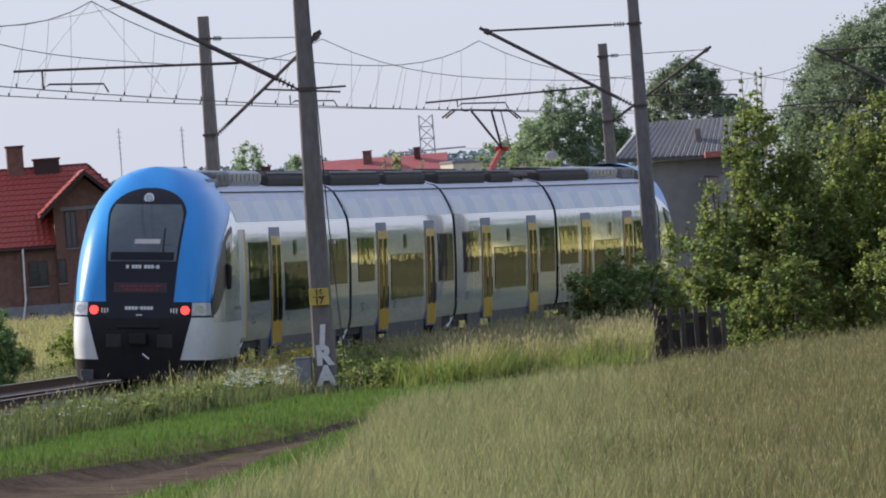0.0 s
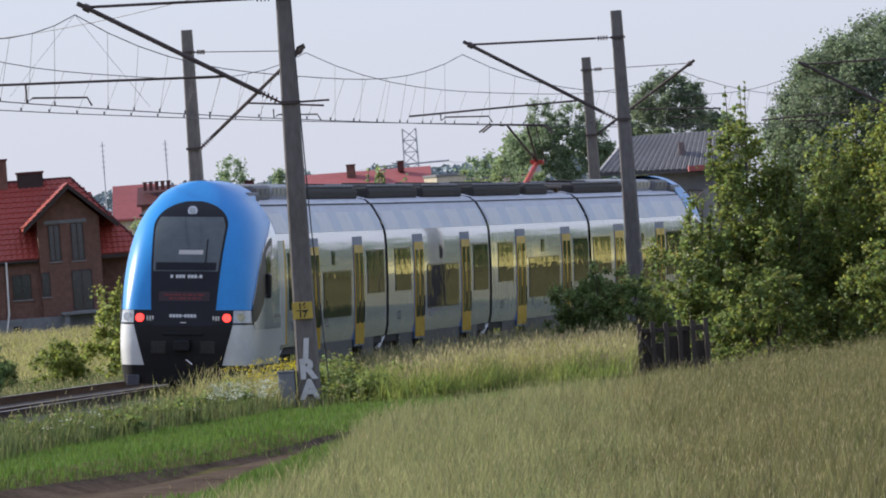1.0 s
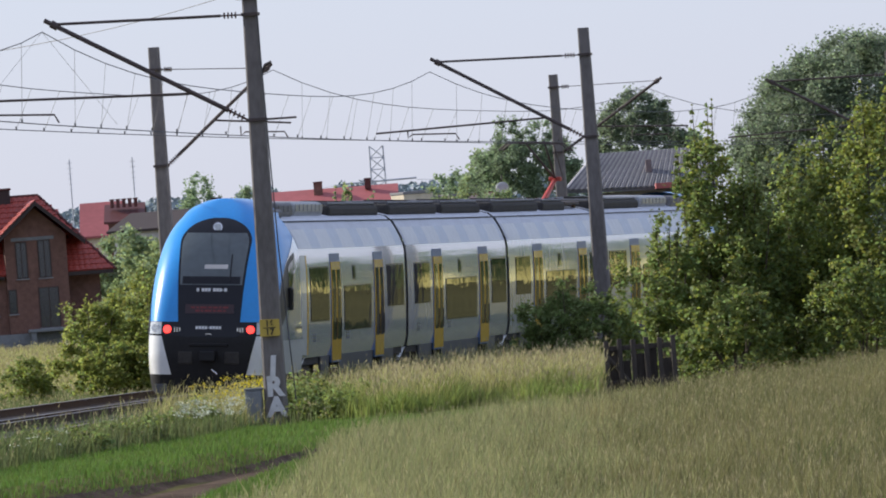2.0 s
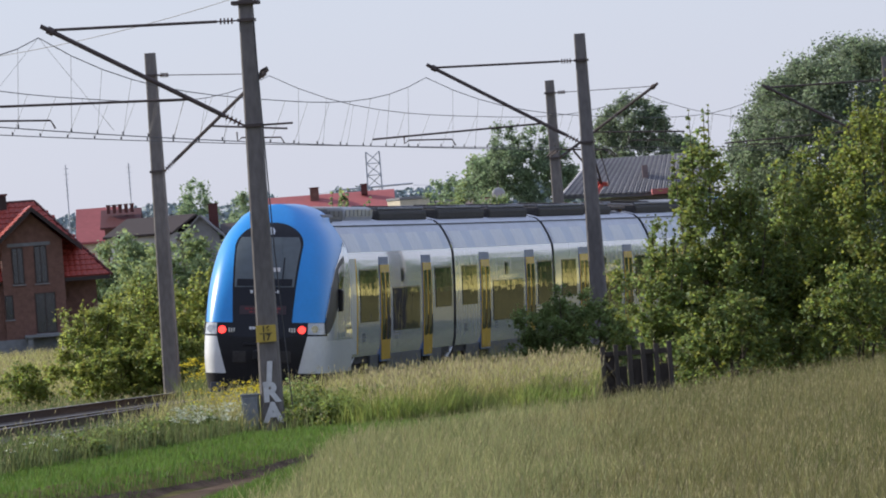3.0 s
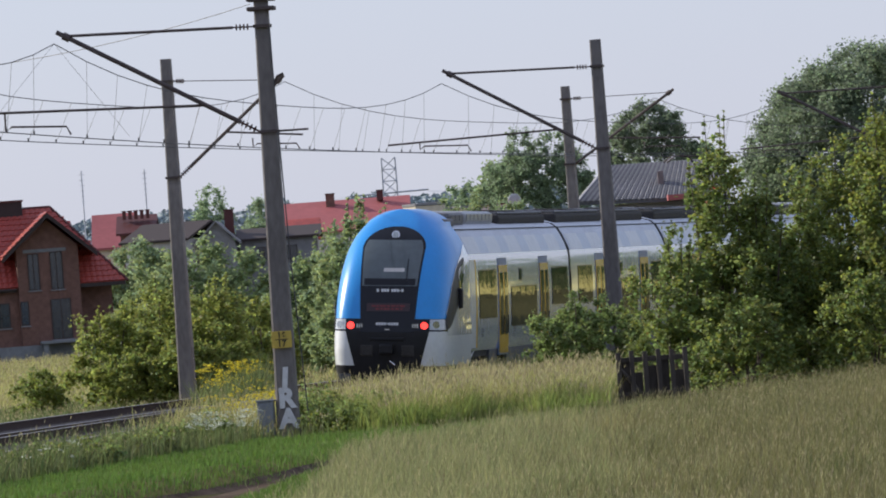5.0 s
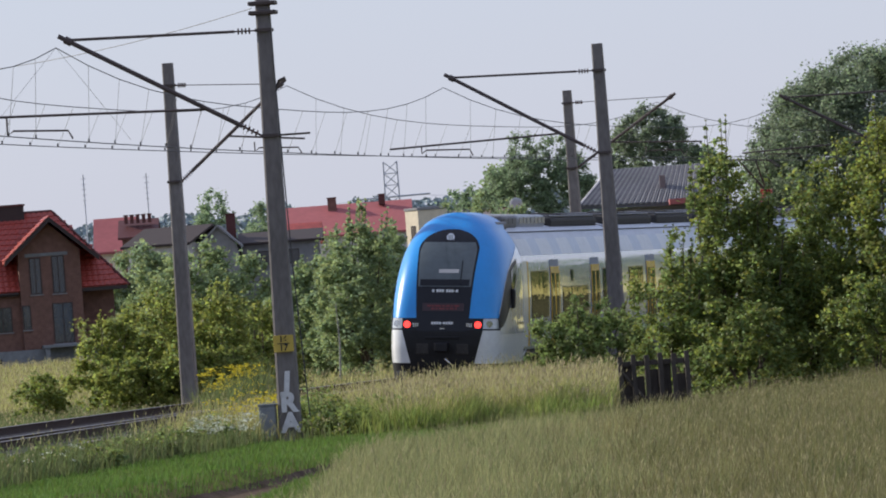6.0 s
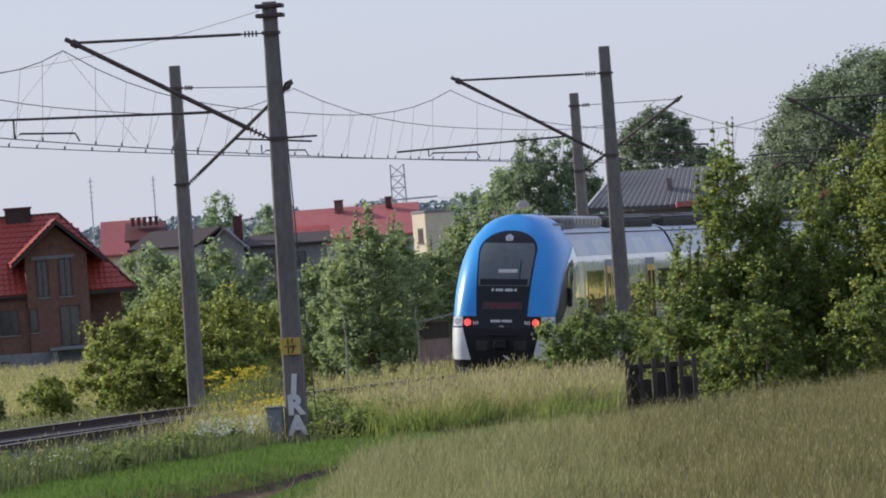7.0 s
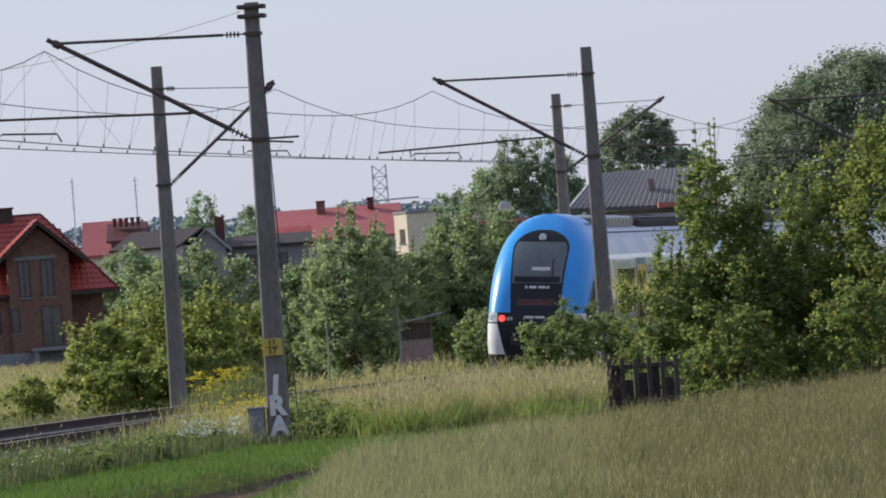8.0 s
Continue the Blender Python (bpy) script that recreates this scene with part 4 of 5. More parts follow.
def shrub(name, label, category, at, size, stems, leaves, leaf, mat, seed, bark="bark", lumps=60, low=0.08, shoots=0, crown=1.0, tint=None, group="", clump=0.17, skew=0.0, rough_=0.10, taper=0.0, shell=0.6):
    """Stems with limbs, and a crown of leaves gathered in clumps; size is (half width, half depth, height)."""
    rnd = random.Random(seed)
    rng = np.random.default_rng(seed)
    ob = thing(name, label, category, pose(*at), group=group)
    w, d, h = size
    bm, ends = bmesh.new(), []
    for k in range(stems):
        an = rnd.uniform(0, 6.283)
        bx, by = rnd.uniform(-0.05, 0.05), rnd.uniform(-0.05, 0.05)
        lean_ = rnd.uniform(0.1, 0.55)
        limbs(bm, (bx, by, -0.15), (bx + math.cos(an) * w * lean_, by + math.sin(an) * d * lean_, h * rnd.uniform(0.3, 0.5)), 0.010 * h + 0.010, 2, ends, rnd, 0.6, 0.45 * max(w, d))
    twigs = []
    # clumps: on the limbs' ends and over an uneven crown
    cs, rs = [], []
    for p in ends:
        if p.z > h * low and (p.x / w) ** 2 + (p.y / d) ** 2 + ((p.z - h * 0.52) / (h * 0.5)) ** 2 < 1.05:
            cs.append(tuple(p)), rs.append(rnd.uniform(0.6, 1.1))
    ph = [rnd.uniform(0, 6.28) for _ in range(6)]
    for k in range(lumps):
        u, an = rnd.uniform(-1.12 if low < 0.1 else -0.85, 1), rnd.uniform(0, 6.283)
        rr = math.sqrt(max(0, 1 - u * u)) if u > 0 else math.sqrt(max(0.0, 1 - (u * 0.6) ** 2))
        fill = rnd.uniform(0.45, 1.0) ** shell
        ripple = 1 + rough_ * (math.sin(3 * an + ph[0]) + 0.8 * math.sin(5 * an + 4 * u + ph[1]) + 0.8 * math.sin(7 * u + ph[2]))
        zc = h * 0.52
        rr *= 1 - taper * max(0.0, u)
        cs.append((math.cos(an) * rr * w * fill * ripple * crown + skew * u * w, math.sin(an) * rr * d * fill * crown, max(h * low, zc + u * fill * ripple * h * 0.46)))
        rs.append(rnd.uniform(0.6, 1.25))
    for k in range(shoots):
        an = rnd.uniform(0, 6.283)
        q = rnd.uniform(0.1, 0.9)
        x, y = math.cos(an) * w * q, math.sin(an) * d * q
        z = h * (0.55 + 0.42 * math.sqrt(max(0, 1 - q * q)))
        for j in range(6):
            cs.append((x + j * 0.02 * w, y, z - 0.05 * h + j * 0.032 * h)), rs.append(0.5 - j * 0.065)
        twigs.append(((x * 0.7, y * 0.7, z - 0.3 * h), (x + 0.1 * w, y, z + 0.10 * h)))
    for p, q in twigs:
        rod(bm, p, q, 0.022, 0.006, 5)
    part("trunk", bm, bark, ob)
    cs, rs = np.array(cs), np.array(rs) * clump * (w * d * h) ** (1 / 3)
    pick = rng.choice(len(cs), leaves, p=rs ** 2 / (rs ** 2).sum())
    v = rng.normal(size=(leaves, 3))
    v /= np.linalg.norm(v, axis=1)[:, None]
    pos = cs[pick] + v * (rs[pick] * np.minimum(1.25, np.abs(rng.normal(0.0, 0.62, leaves) + 0.25)))[:, None] * np.array((1.0, 1.0, 0.9))
    pos[:, 2] = np.maximum(pos[:, 2], 0.02)
    if tint:
        sel = rng.random(leaves) < tint[1]
        leaf_mesh("foliage", pos[~sel], leaf, mat, ob)
        leaf_mesh("foliage", pos[sel], leaf, tint[0], ob)
    else:
        leaf_mesh("foliage", pos, leaf, mat, ob)
    return ob


def ground_at(x, y):
    return (x, y, height(x, y))


for k, (x, y, w, h, n, mt, tint_, lab) in enumerate((
        (4.55, 176.5, 0.75, 3.0, 11000, "leaf", 0.3, "leafy green bush at the edge of the thicket"),
        (5.54, 177.5, 0.80, 5.3, 19000, "leaf", 0.25, "tall spired green bush with straggling shoots"),
        (6.25, 177.0, 0.95, 4.1, 19000, "leaf", 0.3, "dense dark green bush of the thicket"),
        (7.15, 178.2, 1.00, 4.0, 19000, "leaf", 0.3, "dense dark green bush of the thicket"),
        (8.00, 177.0, 0.95, 4.7, 19000, "leaf", 0.5, "tall yellow-green bush of the thicket"),
        (9.05, 176.0, 1.20, 5.6, 24000, "leaf", 0.6, "tallest yellow-green bush of the thicket"),
        (10.4, 176.5, 1.30, 6.0, 20000, "leaf", 0.5, "tall yellow-green bush of the thicket"))):
    shrub("bush", lab, "bush", ground_at(x, y), (w, w * 1.1, h), 5, n, 0.095, mt, 70 + k, low=0.0, shoots=5, lumps=190, tint=("leaf_bright", tint_), clump=0.15, rough_=0.15, taper=0.42, group="thicket by the fence")
for k, (x, y, w, h) in enumerate(((-8.6, 234, 1.0, 1.7), (-7.2, 233.6, 1.0, 1.9), (-5.9, 233.8, 0.9, 1.6), (-9.2, 236, 1.15, 2.9), (-7.8, 237.5, 1.35, 3.6), (-6.3, 235.5, 1.2, 3.3), (-5.1, 238, 0.95, 2.7))):
    shrub("bush", "bright green leafy bush behind the far mast", "bush", ground_at(x, y), (w, w * 1.1, h), 5, 15000, 0.11, "leaf_sun", 90 + k, low=0.0, shoots=4, lumps=150, tint=("leaf", 0.2), clump=0.15, rough_=0.15, taper=0.25, group="bushes behind the far mast")
for k, (x, y, w, h) in enumerate(((-2.75, 169.8, 0.40, 0.75), (-2.2, 171.5, 0.35, 0.65), (-4.6, 165.5, 0.35, 0.5), (-5.6, 160, 0.35, 0.5), (-6.9, 149, 0.45, 0.45), (-7.6, 146, 0.4, 0.4), (-0.6, 173, 0.4, 0.6), (-3.1, 168.2, 0.45, 0.9), (-2.6, 166.6, 0.4, 0.6), (-2.1, 165.6, 0.4, 0.65), (-2.7, 170.6, 0.4, 0.95),
                                  (-1.7, 169.5, 0.4, 0.75), (-1.2, 171, 0.35, 0.7), (-7.2, 151, 0.4, 0.5), (-6.5, 153.5, 0.45, 0.5), (-6.0, 156.5, 0.4, 0.5), (-5.2, 162.5, 0.4, 0.45),
                                  (-7.9, 148.5, 0.45, 0.5), (-8.2, 143.5, 0.4, 0.4), (-6.2, 151.5, 0.35, 0.4), (-5.5, 157.5, 0.35, 0.4), (-4.9, 169.5, 0.4, 0.7))):
    shrub("herb", "lush green weed with broad leaves", "plant", ground_at(x, y), (w, w, h), 3, 1500, 0.07, "leaf", 110 + k, low=0.0, lumps=40, tint=("leaf_bright", 0.3), clump=0.3, group="weeds by the line")
shrub("bush", "low dark green bush in front of the line", "bush", ground_at(3.17, 205), (1.47, 1.2, 2.15), 7, 24000, 0.085, "leaf", 11, shoots=3, lumps=242, tint=("leaf", 0.4), low=0.02, clump=0.105)
shrub("bush", "low skirt of leaves before the tall bushes", "bush", ground_at(5.6, 173.6), (1.2, 0.8, 1.9), 4, 12000, 0.09, "leaf", 61, lumps=110, low=0.0, tint=("leaf_bright", 0.35), clump=0.13)
shrub("bush", "low skirt of leaves before the tall bushes", "bush", ground_at(8.3, 172.8), (1.4, 0.8, 2.2), 4, 15000, 0.09, "leaf", 62, lumps=120, low=0.0, tint=("leaf_bright", 0.45), clump=0.13)
shrub("sapling", "slender sapling rising beside the low bush", "tree", ground_at(4.25, 200), (0.38, 0.35, 2.75), 2, 2600, 0.085, "leaf", 12, lumps=48, tint=("leaf_bright", 0.4), clump=0.28)
shrub("bush", "small ragged bush in the field", "bush", ground_at(-11.3, 238), (0.85, 0.8, 1.35), 4, 7000, 0.09, "leaf_bright", 15, lumps=88, low=0.02, tint=("leaf", 0.4))
shrub("bush", "small ragged bush in the field", "bush", ground_at(-13.2, 236), (0.8, 0.8, 1.2), 4, 6000, 0.09, "leaf", 16, lumps=88, low=0.02)
shrub("bush", "dark leafy bush near the embankment", "bush", ground_at(-11.4, 200), (0.55, 0.7, 2.1), 4, 9000, 0.09, "leaf_dark", 17, lumps=110, low=0.02)
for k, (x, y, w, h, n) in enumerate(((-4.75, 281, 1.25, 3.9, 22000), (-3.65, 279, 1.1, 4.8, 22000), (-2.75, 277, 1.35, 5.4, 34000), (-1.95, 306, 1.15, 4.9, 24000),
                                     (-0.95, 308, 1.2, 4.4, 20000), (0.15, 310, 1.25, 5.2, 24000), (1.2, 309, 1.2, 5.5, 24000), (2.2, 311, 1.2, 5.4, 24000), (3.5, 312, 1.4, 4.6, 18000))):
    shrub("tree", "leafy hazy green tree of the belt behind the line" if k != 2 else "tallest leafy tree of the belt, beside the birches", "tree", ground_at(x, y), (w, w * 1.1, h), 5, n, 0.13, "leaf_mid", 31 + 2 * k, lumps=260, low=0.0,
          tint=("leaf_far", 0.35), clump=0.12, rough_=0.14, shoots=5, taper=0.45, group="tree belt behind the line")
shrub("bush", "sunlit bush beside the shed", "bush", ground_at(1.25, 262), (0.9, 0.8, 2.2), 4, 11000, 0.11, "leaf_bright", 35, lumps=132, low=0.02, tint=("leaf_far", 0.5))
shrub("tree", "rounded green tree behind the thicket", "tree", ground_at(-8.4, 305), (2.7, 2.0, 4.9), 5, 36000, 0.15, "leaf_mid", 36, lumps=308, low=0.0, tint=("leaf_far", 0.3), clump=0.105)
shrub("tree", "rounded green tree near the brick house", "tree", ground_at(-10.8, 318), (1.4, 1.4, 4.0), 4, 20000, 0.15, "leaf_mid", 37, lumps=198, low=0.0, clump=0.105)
for k, (x, y, h) in enumerate(((-3.75, 275.2, 2.6), (-1.5, 275.4, 2.4))):
    birch = thing("birch_trunk", "slender pale birch stem among the trees", "tree", pose(x, y, height(x, y)))
    part("trunk", rod(rodded((0, 0, -0.2), (0.08, 0, h * 0.5), 0.035, 0.03), (0.08, 0, h * 0.5), (0.04, 0, h), 0.03, 0.01), "birch", birch)
shrub("bush", "hedge bush beyond the bend", "bush", ground_at(13.6, 226), (2.2, 2.2, 3.2), 5, 12000, 0.16, "leaf_dark", 51, lumps=90, low=0.0)
shrub("bush", "hedge bush beyond the bend", "bush", ground_at(18.5, 247), (2.6, 2.4, 3.6), 5, 12000, 0.16, "leaf", 52, lumps=90, low=0.0)
shrub("bush", "hedge bush beyond the bend", "bush", ground_at(27.0, 268), (3.0, 2.6, 4.2), 5, 12000, 0.18, "leaf_mid", 53, lumps=90, low=0.0)
for k, (x, y, w, h) in enumerate(((36, 330, 2.4, 5.0), (46, 352, 2.8, 5.6), (56, 372, 2.5, 5.0), (66, 380, 3.2, 6.4), (78, 392, 2.8, 5.4), (92, 400, 3.4, 6.6), (108, 410, 3.2, 5.8), (126, 416, 3.8, 6.6))):
    shrub("tree", "small dark tree beside the ripe field", "tree", ground_at(x, y), (w, w, h), 4, 5000, 0.22, "leaf_dark", 130 + k, lumps=70, low=0.0, group="trees by the field")
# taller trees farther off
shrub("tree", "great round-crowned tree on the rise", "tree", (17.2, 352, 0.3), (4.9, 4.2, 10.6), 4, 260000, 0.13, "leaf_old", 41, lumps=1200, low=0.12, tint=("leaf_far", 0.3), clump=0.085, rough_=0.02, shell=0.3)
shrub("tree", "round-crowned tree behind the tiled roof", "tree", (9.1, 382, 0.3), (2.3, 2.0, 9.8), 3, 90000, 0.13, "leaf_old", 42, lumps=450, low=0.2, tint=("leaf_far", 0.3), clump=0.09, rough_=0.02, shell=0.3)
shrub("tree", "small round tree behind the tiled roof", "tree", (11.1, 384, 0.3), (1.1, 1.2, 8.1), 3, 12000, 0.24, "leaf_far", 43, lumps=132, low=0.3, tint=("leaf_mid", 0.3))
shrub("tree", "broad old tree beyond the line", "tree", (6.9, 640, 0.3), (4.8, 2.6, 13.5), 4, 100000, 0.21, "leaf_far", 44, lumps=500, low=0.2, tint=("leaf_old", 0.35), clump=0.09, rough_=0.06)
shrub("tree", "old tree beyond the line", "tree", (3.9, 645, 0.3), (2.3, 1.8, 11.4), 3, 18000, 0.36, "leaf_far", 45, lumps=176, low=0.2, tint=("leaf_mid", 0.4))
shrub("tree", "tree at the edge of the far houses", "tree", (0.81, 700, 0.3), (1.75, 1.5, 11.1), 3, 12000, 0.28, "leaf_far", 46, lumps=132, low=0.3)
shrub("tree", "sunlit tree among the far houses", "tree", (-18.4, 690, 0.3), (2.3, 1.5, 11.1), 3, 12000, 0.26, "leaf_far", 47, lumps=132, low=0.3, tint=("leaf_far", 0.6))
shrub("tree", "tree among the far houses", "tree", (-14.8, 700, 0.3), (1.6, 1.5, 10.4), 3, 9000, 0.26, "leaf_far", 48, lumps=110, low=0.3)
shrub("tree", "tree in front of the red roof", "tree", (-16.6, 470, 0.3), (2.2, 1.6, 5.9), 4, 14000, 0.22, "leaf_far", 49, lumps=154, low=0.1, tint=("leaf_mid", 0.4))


def far_woods(name, y, x0, x1, top, rough_, n, leaf, mat, label, seed):
    """A distant belt of trees: an uneven skyline of leaf clumps."""
    rng = np.random.default_rng(seed)
    xs = rng.uniform(x0, x1, n)
    sky_ = np.array([top + rough_ * (noise.noise((x * 0.09, seed, 0)) + 0.6 * noise.noise((x * 0.31, seed, 3)) + 0.3 * noise.noise((x * 1.1, seed, 5))) for x in xs])
    zs_ = sky_ * rng.uniform(0.0, 1, n) ** 0.5
    pos = np.stack([xs, y + rng.uniform(-15, 15, n), zs_], 1)
    tagged(leaf_mesh(name, pos, leaf, mat), label, "trees", kind="stuff")


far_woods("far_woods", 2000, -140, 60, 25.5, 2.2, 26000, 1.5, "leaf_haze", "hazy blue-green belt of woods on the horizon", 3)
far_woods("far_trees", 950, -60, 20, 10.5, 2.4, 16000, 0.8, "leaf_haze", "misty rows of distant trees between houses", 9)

# ---- houses ----


def gable_roof(name, x0, x1, y0, y1, eave, top, mat, parent, thick=0.16, label="", along="y"):
    """Two pitched slabs over a rectangle; the ridge runs along y or x."""
    bm = bmesh.new()
    if along == "y":
        mx = (x0 + x1) / 2
        pts = [(x0, eave), (mx, top), (x1, eave), (x1, eave - thick), (mx, top - thick), (x0, eave - thick)]
        rings = [[bm.verts.new((p, y, z)) for p, z in pts] for y in (y0, y1)]
    else:
        my = (y0 + y1) / 2
        pts = [(y0, eave), (my, top), (y1, eave), (y1, eave - thick), (my, top - thick), (y0, eave - thick)]
        rings = [[bm.verts.new((x, p, z)) for p, z in pts] for x in (x0, x1)]
    for k in range(6):
        bm.faces.new([rings[0][k], rings[0][(k + 1) % 6], rings[1][(k + 1) % 6], rings[1][k]])
    bm.faces.new([rings[0][k] for k in (0, 1, 4, 5)]), bm.faces.new([rings[0][k] for k in (1, 2, 3, 4)])
    bm.faces.new([rings[1][k] for k in (5, 4, 1, 0)]), bm.faces.new([rings[1][k] for k in (4, 3, 2, 1)])
    bmesh.ops.recalc_face_normals(bm, faces=bm.faces)
    return part(name, bm, mat, parent, label)


def slope_tiles(parent, a, b, c, d, rows, cols, mat, name="roof_tile"):
    """Overlapping tiles on a sloping quad a-b (eave) to d-c (top), as parts sharing one mesh."""
    a, b, c, d = (Vector(v) for v in (a, b, c, d))
    n = (b - a).cross(d - a).normalized()
    if n.z < 0:
        n = -n
    ux, uy = (b - a).normalized(), ((d - a) - (d - a).project(b - a)).normalized()
    wid, hgt = (b - a).length / cols, (d - a).dot(uy) / rows
    bm = bmesh.new()
    k = 4
    for j, (yy, zz) in enumerate(((0, 0.055), (hgt * 1.08, 0.012))):
        for i in range(k + 1):
            bm.verts.new((wid * i / k, yy, zz + 0.028 * math.sin(math.pi * i / k)))
    bm.verts.ensure_lookup_table()
    for i in range(k):
        bm.faces.new([bm.verts[i], bm.verts[i + 1], bm.verts[k + 2 + i], bm.verts[k + 1 + i]])
    lip = [bm.verts.new((wid * i / k, 0, 0.0)) for i in range(k + 1)]
    bm.verts.ensure_lookup_table()
    for i in range(k):
        bm.faces.new([lip[i], lip[i + 1], bm.verts[i + 1], bm.verts[i]])
    first = None
    turn = Matrix((ux, uy, n)).transposed().to_4x4()
    for j in range(rows):
        lo, hi = a.lerp(d, j / rows), b.lerp(c, j / rows)
        count = max(1, round((hi - lo).length / wid))
        for i in range(count):
            if first is None:
                ob = part(name, bm, mat, parent)
                first = ob
            else:
                ob = new(name, first.data)
                ob.parent = parent
            ob.matrix_basis = Matrix.Translation(lo + ux * wid * i + n * 0.004) @ turn


def opening(parent, x0, x1, y, z0, z1, name="window", bars=1):
    win = part(name, boxed(x0, x1, y - 0.01, y + 0.12, z0, z1), "soffit", parent, "dark empty window opening" if name == "window" else "dark empty door opening")
    part("pane", boxed(x0 + 0.06, x1 - 0.06, y - 0.016, y - 0.01, z0 + 0.06, z1 - 0.06), "pane", win)
    for k in range(bars):
        xm = x0 + (x1 - x0) * (k + 1) / (bars + 1)
        part("mullion", boxed(xm - 0.025, xm + 0.025, y - 0.026, y - 0.014, z0 + 0.05, z1 - 0.05), "soffit", win)
    part("sill", boxed(x0 - 0.05, x1 + 0.05, y - 0.07, y + 0.05, z0 - 0.06, z0), "plaster_grey", win)
    return win


def brick_house():
    """The unfinished brick house with red tiles."""
    ob = thing("brick_house", "unfinished red brick house with red tiled roof and empty windows", "house", Matrix.Translation((-20.5, 450, 0)) @ Matrix.Rotation(radians(7), 4, "Z") @ Matrix.Translation((20.5, 0, 0)))
    base = 0.25
    wall = part("gable_wall", boxed(-22.1, -18.93, 0.0, 4.0, base, 6.1), "brick", ob, "bare red brick wall with grey joints")
    bm = bmesh.new()
    v = [bm.verts.new(p) for p in ((-22.1, 0, 6.1), (-18.93, 0, 6.1), (-20.45, 0, 7.5), (-22.1, 0.3, 6.1), (-18.93, 0.3, 6.1), (-20.45, 0.3, 7.5))]
    for q in ((0, 1, 2), (3, 5, 4), (0, 3, 4, 1), (1, 4, 5, 2), (2, 5, 3, 0)):
        bm.faces.new([v[k] for k in q])
    part("gable_peak", bm, "brick", ob)
    part("lintel_band", boxed(-21.75, -19.55, -0.03, 0.1, 5.85, 6.02), "footing", ob)
    part("left_wall", boxed(-25.6, -22.1, 0.35, 7.0, base, 4.2), "brick", ob, "bare red brick wall")
    hinge = Matrix.Translation((-24.0, 0.1, 0)) @ Matrix.Rotation(radians(-48), 4, "Z") @ Matrix.Translation((24.0, -0.1, 0))
    part("wing_wall", boxed(-26.2, -24.0, 0.1, 0.35, base, 4.1, m=hinge), "brick", ob, "sunlit red brick wing")
    part("right_wall", boxed(-18.93, -17.2, 1.6, 7.0, base, 4.2), "brick", ob)
    part("footing", boxed(-25.7, -17.1, -0.05, 7.05, -0.4, 1.12), "footing", ob, "grey block footing")
    part("balcony_slab", boxed(-21.2, -18.6, -1.0, 0.0, 1.14, 1.30, 0.02), "footing", ob)
    part("pier", boxed(-18.95, -18.7, -0.9, -0.6, -0.3, 1.14), "footing", ob)
    part("pier", boxed(-21.1, -20.85, -0.9, -0.6, -0.3, 1.14), "footing", ob)
    # courses of brick on the front, proud of their joints
    first, rnd = None, random.Random(4)
    holes = [(-21.65, -20.9, 3.85, 5.85), (-20.5, -19.7, 3.85, 5.88), (-22.2, -21.6, 2.1, 3.45), (-20.6, -19.4, 1.3, 3.45)]
    for r in range(15):
        z = 1.16 + r * 0.265
        for k in range(7):
            x = -22.08 + k * 0.45 + (0.22 if r % 2 else 0)
            if x + 0.42 > -18.95 or any(x < h[1] and x + 0.42 > h[0] and z < h[3] and z + 0.24 > h[2] for h in holes):
                continue
            if first is None:
                first = part("brick", boxed(0, 0.42, -0.02, 0.02, 0, 0.235), "brick", wall)
                b_ = first
            else:
                b_ = new("brick", first.data)
                b_.parent = wall
            b_.matrix_basis = pose(x, 0, z)
    opening(ob, -21.57, -20.97, -0.02, 3.92, 5.8)
    opening(ob, -20.42, -19.76, -0.02, 3.90, 5.84)
    opening(ob, -22.08, -21.64, -0.02, 2.15, 3.4, bars=0)
    opening(ob, -20.53, -19.48, -0.02, 1.34, 3.42, name="door_opening")
    opening(ob, -23.57, -22.59, 0.33, 2.09, 3.38)
    opening(ob, -23.7, -23.3, -0.07, 0.4, 0.75, bars=0)
    # main roof, ridge along x behind the gable, with a hip to the right
    bm = bmesh.new()
    e0, e1, e2, e3 = (-26.2, 0.12, 4.1), (-16.55, 0.12, 4.1), (-16.55, 8.35, 4.1), (-26.2, 8.35, 4.1)
    r0, r1 = (-26.2, 4.0, 8.15), (-19.9, 4.0, 8.15)
    vs = [bm.verts.new(p) for p in (e0, e1, e2, e3, r0, r1)]
    for q in ((0, 1, 5, 4), (1, 2, 5), (2, 3, 4, 5), (0, 4, 3), (0, 3, 2, 1)):
        bm.faces.new([vs[k] for k in q])
    bmesh.ops.recalc_face_normals(bm, faces=bm.faces)
    roof = part("main_roof", bm, "tile", ob, "red clay-tiled hipped roof")
    slope_tiles(roof, (-26.2, 0.12, 4.12), (-21.0, 0.12, 4.12), (-21.0, 3.98, 8.15), (-26.2, 3.98, 8.15), 15, 17, "tile")
    slope_tiles(roof, (-21.0, 0.12, 4.12), (-16.6, 0.12, 4.12), (-19.95, 3.98, 8.15), (-21.0, 3.98, 8.15), 15, 15, "tile")
    part("ridge_cap", rodded((-26.2, 4, 8.17), (-19.9, 4, 8.17), 0.09), "ridge", roof)
    bm = bmesh.new()
    for k in range(26):
        p = Vector((-19.9, 4.0, 8.18)).lerp(Vector((-16.5, 0.08, 4.12)), k / 26)
        q = Vector((-19.9, 4.0, 8.18)).lerp(Vector((-16.5, 0.08, 4.12)), (k + 1.15) / 26)
        rod(bm, p, q, 0.07, 0.095, 6)
    part("hip_cap", bm, "ridge", roof)
